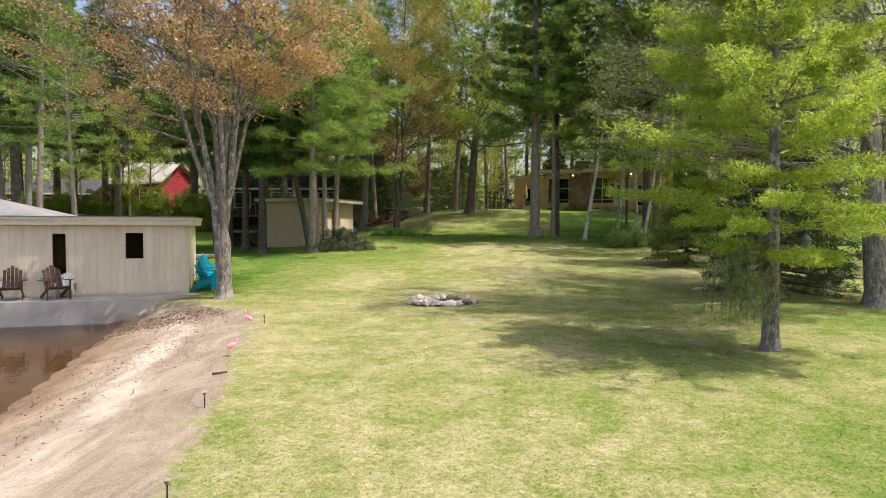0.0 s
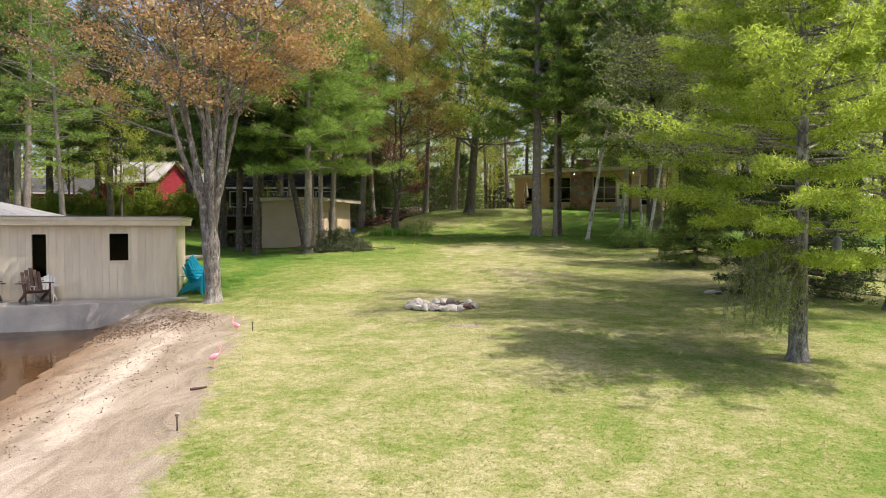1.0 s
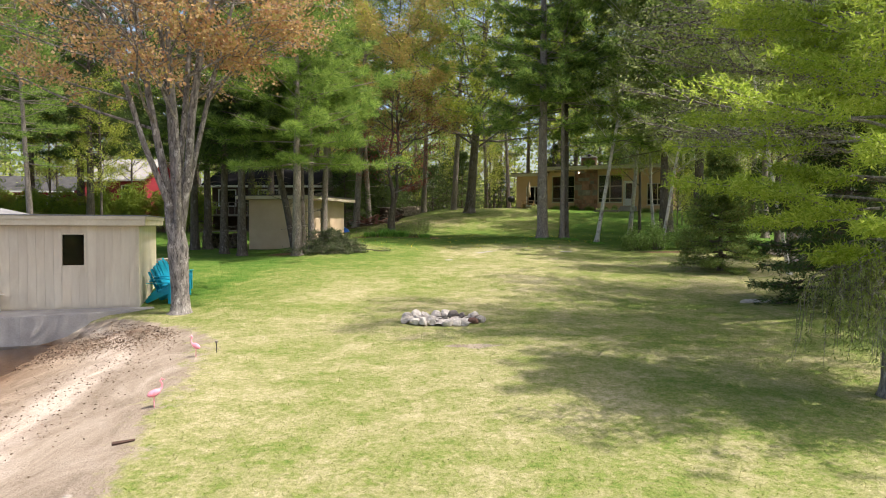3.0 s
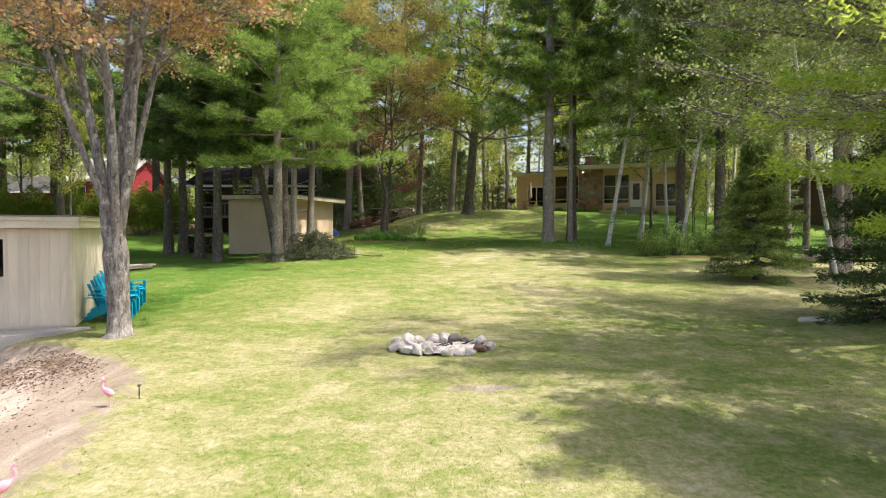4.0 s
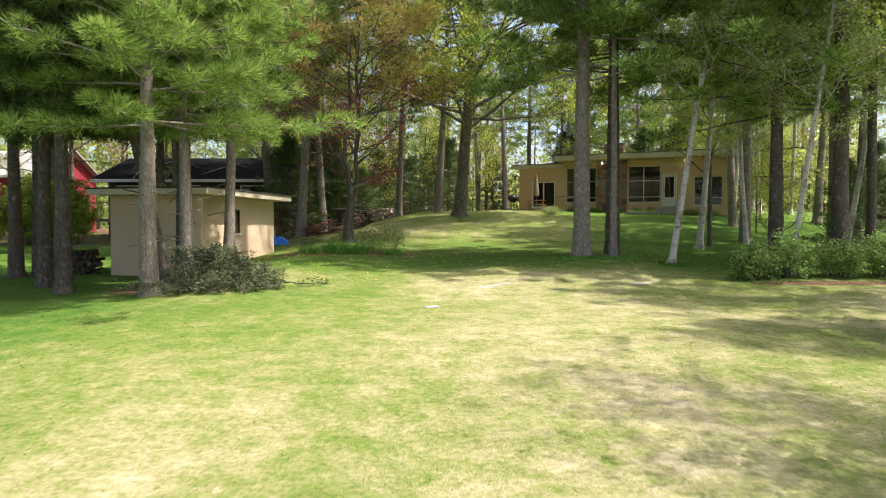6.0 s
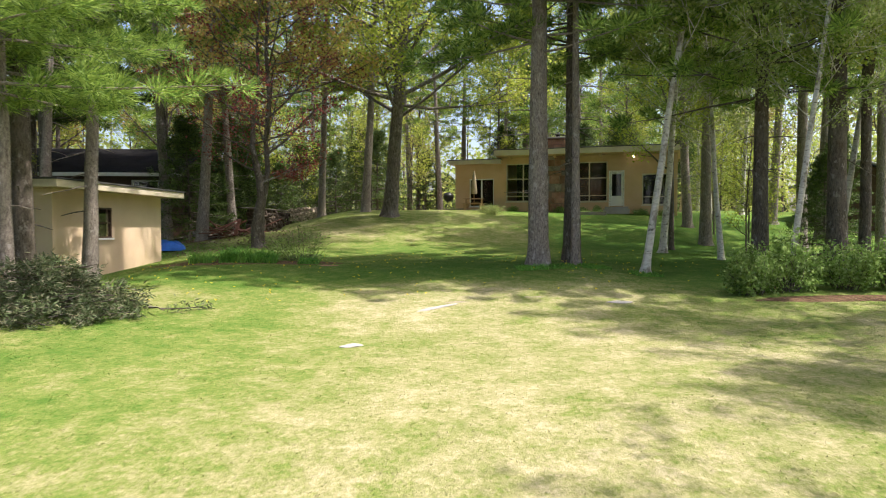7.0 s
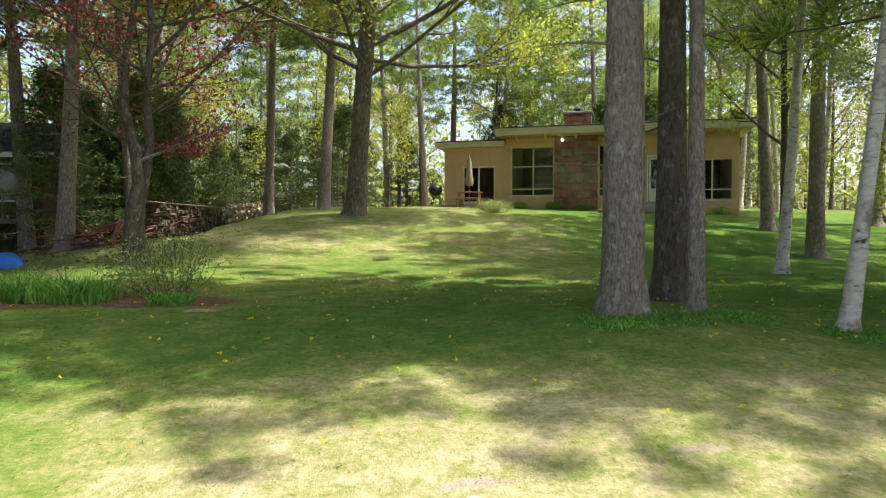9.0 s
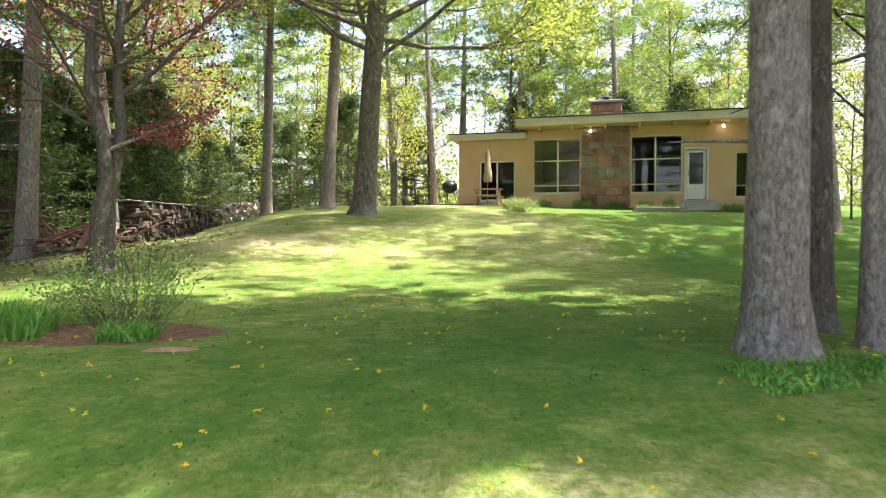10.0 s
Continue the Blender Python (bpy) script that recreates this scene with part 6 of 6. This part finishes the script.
def brush_pile(x, y):
    rng = np.random.default_rng(33)
    t = thing("brush_pile", "heap of cut conifer branches drying on the grass", "brush pile", pose(x, y, gz(x, y)))
    g, P, D = Geo(), [], []
    for i in range(170):
        c = rng.normal(0, 1, 3) * (0.75, 0.5, 0)
        h = 1.1 * math.exp(-(c[0] / 1.1) ** 2 - (c[1] / 0.7) ** 2) * rng.random()
        a, l = rng.uniform(0, 6.28), rng.uniform(0.35, 1.0)
        p, r = limb(rng, np.array([c[0], c[1], 0.05 + h]), a, rng.uniform(-0.1, 0.35), l, rng.uniform(0.008, 0.02), -0.1, 5, 0.1)
        p[:, 2] = np.maximum(p[:, 2], 0.02)
        g.add(*tube(p, r, 4))
        if i % 4:
            P.append(p[1:])
            D.append(np.repeat(unit(p[-1] - p[0])[None], 4, 0))
    tagged(part("stick", g, BARK_DARK, t), kind="stuff")
    n = Geo()
    n.add(*leaves(rng, np.concatenate(P), 34, 0.07, 0.13, 0.026, np.concatenate(D), 0.7))
    part("needle_spray", n, BRUSH, t)


brush_pile(-5.35, 35.6)


# ---- wood piles and clutter at the wood's edge ----
def wood_pile(label, x, y, turn, length, high, seed, cover_boards=True, size=1.0, mat=None):
    rng = np.random.default_rng(seed)
    t = thing("wood_pile", label, "wood pile", pose(x, y, gz(x, y) - 0.03, 0, 0, turn))
    meshes = []
    for k in range(6):
        bm = bmesh.new()
        rod(bm, (0, -0.2, 0), (0, 0.2, 0), 0.066, 6, 0.058)
        for v in bm.verts:
            v.co.x *= 1 + 0.35 * noise.noise(v.co * 9 + Vector((k * 7, 0, 0)))
            v.co.z *= 1 + 0.35 * noise.noise(v.co * 8 + Vector((0, k * 5, 0)))
        me = bpy.data.meshes.new("log")
        bm.to_mesh(me)
        bm.free()
        me.materials.append(mat or SPLIT)
        meshes.append(me)
    z, row, rest = 0.07 * size, 0, bmesh.new()
    while z < high:
        cut = length * (1 - 0.12 * row / max(1, high / (0.13 * size)))
        s = -cut / 2 + (0.08 if row % 2 else 0)
        while s < cut / 2:
            me = meshes[rng.integers(6)]
            m = pose(s + rng.normal(0, 0.03), rng.normal(0, 0.1), z + rng.normal(0, 0.02), rng.normal(0, 9), rng.uniform(0, 360), rng.normal(0, 14)) @ Matrix.Scale(size * rng.uniform(0.65, 1.35), 4)
            if s < 0.2 or length < 4:
                part("log", me, None, t, m=m)
            else:
                k = len(rest.verts)
                rest.from_mesh(me)
                rest.verts.ensure_lookup_table()
                bmesh.ops.transform(rest, matrix=m, verts=rest.verts[k:])
            s += size * rng.uniform(0.1, 0.15)
        z += 0.108 * size
        row += 1
    if rest.verts:
        tagged(part("stacked_wood", rest, mat or SPLIT, t), kind="stuff")
    else:
        rest.free()
    if cover_boards:
        for i in range(5):
            part("cover_board", plank((-length / 2 - 0.1, -0.2 + i * 0.15, z + 0.02 + 0.02 * (i % 2)), (length / 2 + rng.uniform(-0.3, 0.2), -0.22 + i * 0.15, z + 0.14 + rng.uniform(-0.05, 0.08)), 0.16, 0.025), GREYWOOD, t)
    return t


wood_pile("long stack of weathered split firewood under loose boards", -4.25, 59.0, 84, 8.0, 1.1, 41, size=1.1)
wood_pile("low stack of split firewood with pale cut ends", -2.9, 66.0, 4, 2.2, 0.85, 42, cover_boards=False, mat=CUTWOOD)

wood_pile("dark weathered stack of firewood beside the shed", -13.0, 42.6, -12, 2.4, 0.9, 43)


def scrap(x, y):
    rng = np.random.default_rng(44)
    t = thing("scrap_heap", "heap of rusty red slatted boards and frames", "scrap heap", pose(x, y, gz(x, y)) @ Matrix.Scale(1.2, 4))
    for i in range(26):
        a = rng.uniform(0, 3.14)
        c = Vector((rng.normal(0, 0.45), rng.normal(0, 0.35), 0))
        l = rng.uniform(0.3, 0.75)
        z0, z1 = rng.uniform(0.03, 0.3), rng.uniform(0.1, 0.7)
        d = Vector((math.cos(a) * l, math.sin(a) * l, 0))
        part("board", plank(c - d + Vector((0, 0, z0)), c + d + Vector((0, 0, z1)), rng.uniform(0.06, 0.14), 0.025), RUST, t)
    for i in range(3):
        part("stone", boulder(rng, 0.5, 0.4, 0.35), ROCK, t, m=pose(-0.9 + 0.35 * i, 0.5, 0.1, 0, 0, 40 * i))


scrap(-5.7, 53.4)


def tarp(x, y):
    t = thing("tarp_bundle", "crumpled blue tarpaulin over a low heap", "tarpaulin", pose(x, y, gz(x, y), 0, 0, 8))
    n = 22
    g = Geo()
    u = np.linspace(-1, 1, n)
    X, Y = np.meshgrid(u, u)
    Z = 0.42 * np.clip(1 - np.abs(X) ** 3, 0, 1) * np.clip(1 - np.abs(Y) ** 3, 0, 1)
    Z = Z + np.array([[0.09 * noise.noise(Vector((a * 3, b * 3, 1.0))) for a in u] for b in u]) * (Z > 0.02)
    i = np.arange((n - 1) ** 2)
    r, c = i // (n - 1), i % (n - 1)
    g.add(np.stack([X * 0.75, Y * 0.5, Z], -1).reshape(-1, 3), np.stack([r * n + c, r * n + c + 1, (r + 1) * n + c + 1, (r + 1) * n + c], 1))
    part("sheet", g, TARP, t, smooth=True)


tarp(-7.4, 51.0)


def slab(x, y, w, d, turn, label, mat=None):
    bm = boulder(np.random.default_rng(int(100 + 10 * x)), w, d, 0.03 if w > 1 else 0.06, 3)
    me = bpy.data.meshes.new("flat_stone")
    bm.to_mesh(me)
    bm.free()
    me.materials.append(mat or ROCK)
    ob = new("flat_stone", me)
    n = Vector((gz(x - 0.3, y) - gz(x + 0.3, y), gz(x, y - 0.3) - gz(x, y + 0.3), 0.6))
    ob.matrix_basis = pose(x, y, gz(x, y) + 0.004) @ Vector((0, 0, 1)).rotation_difference(n).to_matrix().to_4x4() @ pose(0, 0, 0, 0, 0, turn)
    return tagged(ob, label, "stone", "flat stones in the lawn")


slab(0.2, 32.7, 0.36, 0.22, 20, "pale flat stone set in the lawn", CONCRETE)
slab(1.93, 35.76, 1.0, 0.18, 34, "long pale flat stone flush with the lawn", CONCRETE)
slab(5.94, 35.87, 0.6, 0.26, -5, "small pale flat stone flush with the lawn", CONCRETE)
slab(8.6, 21.9, 0.9, 0.5, 10, "grey flat rock at the edge of the lawn")
slab(-0.55, 42.5, 0.5, 0.16, 5, "low pinkish edging stone of a flower bed", REDSTONE)


# ---- on the house terrace ----
def terrace():
    x, y, z = house_at(-3.1, 0.95)
    d = thing("deck_step", "low weathered wooden step beside the house", "step", pose(x, y, z, 0, 0, -23.5))
    for i in range(4):
        part("plank", boxes((-0.8, -0.5 + i * 0.25, 0.06, 0.75, -0.26 + i * 0.25, 0.1), bevel=0.005), GREYWOOD, d)
    each("joist", [(-0.78, -0.48, -0.1, -0.7, 0.46, 0.06), (0.65, -0.48, -0.1, 0.73, 0.46, 0.06)], GREYWOOD, d)
    x, y, z = house_at(-1.85, 1.55)
    t = thing("patio_table", "small tan wooden picnic table with slatted top", "table", pose(x, y, z, 0, 0, -20))
    for i in range(5):
        part("top_slat", boxes((-0.6, -0.33 + i * 0.135, 0.68, 0.6, -0.21 + i * 0.135, 0.71), bevel=0.004), TANWOOD, t)
    for sx in (-0.48, 0.48):
        for sy in (-1, 1):
            part("leg", plank((sx, sy * 0.28, 0.0), (sx, sy * 0.12, 0.68), 0.07, 0.04, 0.004, (0, 1, 0)), TANWOOD, t)
    for sy in (-0.62, 0.62):
        b = thing("bench", "tan wooden bench beside the picnic table", "bench", pose(x, y, z, 0, 0, -20) @ pose(0, sy, 0), "benches at the table")
        part("seat", boxes((-0.6, -0.13, 0.39, 0.6, 0.13, 0.425), bevel=0.005), TANWOOD, b)
        for sx in (-0.48, 0.48):
            part("leg", boxes((sx - 0.03, -0.1, 0, sx + 0.03, 0.1, 0.388)), TANWOOD, b)
    x, y, z = house_at(-1.9, 1.35)
    u = thing("patio_umbrella", "closed beige patio umbrella standing by the table", "umbrella", pose(x, y, z))
    b = bmesh.new()
    rod(b, (0, 0, 0), (0, 0, 2.45), 0.02, 8)
    part("pole", b, TANWOOD, u)
    v, f = tube([(0, 0, 1.0), (0, 0, 1.15), (0, 0, 1.6), (0, 0, 2.1), (0, 0, 2.4)], [0.14, 0.17, 0.13, 0.09, 0.02], 14)
    g = Geo()
    fold = 1 + 0.22 * np.cos(np.arange(len(v)) % 14 * 3.14159)
    v[:, :2] *= fold[:, None]
    g.add(v, f)
    part("canopy", g, CANVAS, u, smooth=True)
    b = bmesh.new()
    rod(b, (0, 0, 0), (0, 0, 0.08), 0.22, 14, 0.16)
    part("base", b, CONCRETE, u)
    x, y, z = house_at(-3.75, 0.55)
    gr = thing("grill", "black kettle grill beside the house corner", "grill", pose(x, y, z) @ Matrix.Scale(1.15, 4))
    b = bmesh.new()
    bmesh.ops.create_uvsphere(b, u_segments=14, v_segments=10, radius=0.3, matrix=Matrix.Translation((0, 0, 0.75)) @ Matrix.Diagonal((1, 1, 0.85, 1)))
    part("kettle", b, BLACK, gr, smooth=True)
    for k in range(3):
        b = bmesh.new()
        rod(b, (0.3 * math.cos(k * 2.1), 0.3 * math.sin(k * 2.1), 0), (0.15 * math.cos(k * 2.1), 0.15 * math.sin(k * 2.1), 0.6), 0.014, 7)
        part("leg", b, BLACK, gr)
    x, y, z = house_at(5.0, 1.9)
    pl = thing("planter_bed", "low timber-edged planter with small green plants", "planter", pose(x, y, z, 0, 0, -23.5))
    for r in ((-1.0, -0.4, -0.1, 1.0, -0.32, 0.14), (-1.0, 0.32, -0.1, 1.0, 0.4, 0.14), (-1.0, -0.319, -0.1, -0.92, 0.319, 0.14), (0.92, -0.319, -0.1, 1.0, 0.319, 0.14)):
        part("edging", boxes(r, bevel=0.008), GREYWOOD, pl)
    part("soil", boxes((-0.919, -0.318, -0.1, 0.919, 0.318, 0.09)), MORTAR, pl)
    rng = np.random.default_rng(6)
    g = Geo()
    g.add(*leaves(rng, np.stack([rng.uniform(-0.85, 0.85, 60), rng.uniform(-0.27, 0.27, 60), rng.uniform(0.1, 0.22, 60)], 1), 10, 0.04, 0.06, 0.04))
    part("plants", g, LEAF_SHRUB, pl)


terrace()


# ---- neighbouring houses seen through the trees ----
def simple_house(name, label, m, w, d, h, ridge, wall_mat, roof_mat, wins, over=0.5, trim=None, deck=False):
    """A gabled house with its ridge along x; windows on the long front."""
    t = thing(name, label, "house", m)
    part("wall", wall_panel(bmesh.new(), -w / 2, w / 2, -1.2, h, wins, -d / 2, -d / 2 + 0.2), wall_mat, t)
    for s in (-1, 1):
        bm = bmesh.new()
        x0, x1 = (-w / 2, -w / 2 + 0.2) if s < 0 else (w / 2 - 0.2, w / 2)
        pts = [(-d / 2 + 0.2, -1.2), (d / 2, -1.2), (d / 2, h), (0, ridge - 0.1), (-d / 2 + 0.2, h)]
        a = [bm.verts.new((x0, y, z)) for y, z in pts]
        b = [bm.verts.new((x1, y, z)) for y, z in pts]
        bm.faces.new(a)
        bm.faces.new(b)
        for i in range(5):
            bm.faces.new((a[i], a[(i + 1) % 5], b[(i + 1) % 5], b[i]))
        bmesh.ops.recalc_face_normals(bm, faces=bm.faces)
        part("wall", bm, wall_mat, t)
    part("wall", boxes((-w / 2 + 0.2, d / 2 - 0.2, -1.2, w / 2 - 0.2, d / 2, h)), wall_mat, t)
    # Added near-black panel: indoor shade painted behind the windows.
    part("wall", boxes((-w / 2 + 0.2, -d / 2 + 1.6, -0.2, w / 2 - 0.2, -d / 2 + 1.7, h)), UNLIT_ROOM, t, "near-black panel standing for the dark of an unlit room")
    for s in (-1, 1):
        sl = (ridge - h) / (d / 2)
        r = part("roof", plank((-w / 2 - over, s * d / 4 + s * over / 2, (h + ridge) / 2 - sl * over / 2 + 0.08), (w / 2 + over, s * d / 4 + s * over / 2, (h + ridge) / 2 - sl * over / 2 + 0.08),
                               math.hypot(d / 2 + over, (ridge - h) * (1 + over / (d / 2))), 0.12, 0.01, (0, s * sl, 1)), roof_mat, t)
    part("fascia", boxes((-w / 2 - over, -d / 2 - over - 0.05, h - sl * over - 0.06, w / 2 + over, -d / 2 - over, h - sl * over + 0.12)), trim or WHITE, r)
    for q in wins:
        wn_ = part("window", boxes((q[0], -d / 2 - 0.03, q[2], q[0] + 0.07, -d / 2 + 0.1, q[3]), (q[1] - 0.07, -d / 2 - 0.03, q[2], q[1], -d / 2 + 0.1, q[3]), (q[0] + 0.07, -d / 2 - 0.03, q[3] - 0.07, q[1] - 0.07, -d / 2 + 0.1, q[3]), (q[0] + 0.07, -d / 2 - 0.03, q[2], q[1] - 0.07, -d / 2 + 0.1, q[2] + 0.07)), WHITE, t)
        p = part("pane", boxes((q[0] + 0.05, -d / 2 + 0.02, q[2] + 0.05, q[1] - 0.05, -d / 2 + 0.026, q[3] - 0.05)), GLASS, wn_)
        p.visible_shadow = False
    if deck:
        part("deck", boxes((-w / 2, -d / 2 - 1.8, -0.1, w / 2, -d / 2 - 0.01, 0.05)), GREYWOOD, t)
        part("rail", boxes((-w / 2, -d / 2 - 1.8, 0.95, w / 2, -d / 2 - 1.74, 1.02)), GREYWOOD, t)
        for k in range(int(w / 0.5) + 1):
            part("baluster", boxes((-w / 2 + 0.5 * k, -d / 2 - 1.79, 0.05, -w / 2 + 0.5 * k + 0.05, -d / 2 - 1.75, 0.949)), GREYWOOD, t)
    return t


simple_house("neighbour_house", "dark house with low dark roof and deck behind the shed", pose(-13.8, 62.3, 3.5, 0, 0, -3), 10.0, 8.0, 2.55, 4.0, DARKWOOD, ROOF_BLACK,
             [(-4.5, -3.0, 0.7, 2.1), (-1.2, 0.6, 0.2, 2.1), (3.0, 4.6, 0.7, 2.1)], 0.7, deck=True)
simple_house("neighbour_house", "red gabled house with a pale roof behind the hedge", pose(-33.7, 77.0, 3.1, 0, 0, -14), 6.8, 6.0, 4.5, 6.6, REDPAINT, CONCRETE, [(-2.4, -1.3, 2.3, 3.7), (0.6, 1.8, 2.3, 3.7)])
simple_house("neighbour_house", "red and white house with windows among the trees", pose(-46.0, 80.0, 3.7, 0, 0, 5), 10.0, 7.0, 2.7, 4.3, REDPAINT, ROOFING, [(-3.6, -2.4, 0.8, 2.1), (-0.8, 0.6, 0.6, 2.1), (2.4, 3.8, 0.8, 2.1)])
simple_house("cabin", "dark cabin with a pale porch roof among the trees", pose(29.5, 56.0, gz(29, 56) - 0.6, 0, 0, 35), 7.0, 6.0, 2.6, 3.7, DARKWOOD, ROOF_GREY, [(-2.2, -1.2, 0.7, 2.1), (0.6, 1.6, 0.2, 2.1)])


def lumber(x, y, n, label, turn=0.0):
    rng = np.random.default_rng(int(abs(x) * 10))
    t = thing("lumber_stack", label, "lumber", pose(x, y, gz(x, y), 0, 0, turn))
    for i in range(n):
        z = 0.08 + 0.09 * (i // 3)
        part("board", plank((-1.3 + rng.normal(0, 0.15), -0.3 + 0.28 * (i % 3), z), (1.3 + rng.normal(0, 0.15), -0.3 + 0.28 * (i % 3), z + rng.normal(0, 0.02)), 0.24, 0.06), GREYWOOD, t)


lumber(16.6, 35.2, 9, "stack of pale weathered boards by the cabin path", 10)
lumber(18.2, 37.6, 6, "loose pile of grey boards near the cabin", -20)
lumber(-11.6, 30.6, 5, "long weathered timbers lying behind the boathouse", 78)
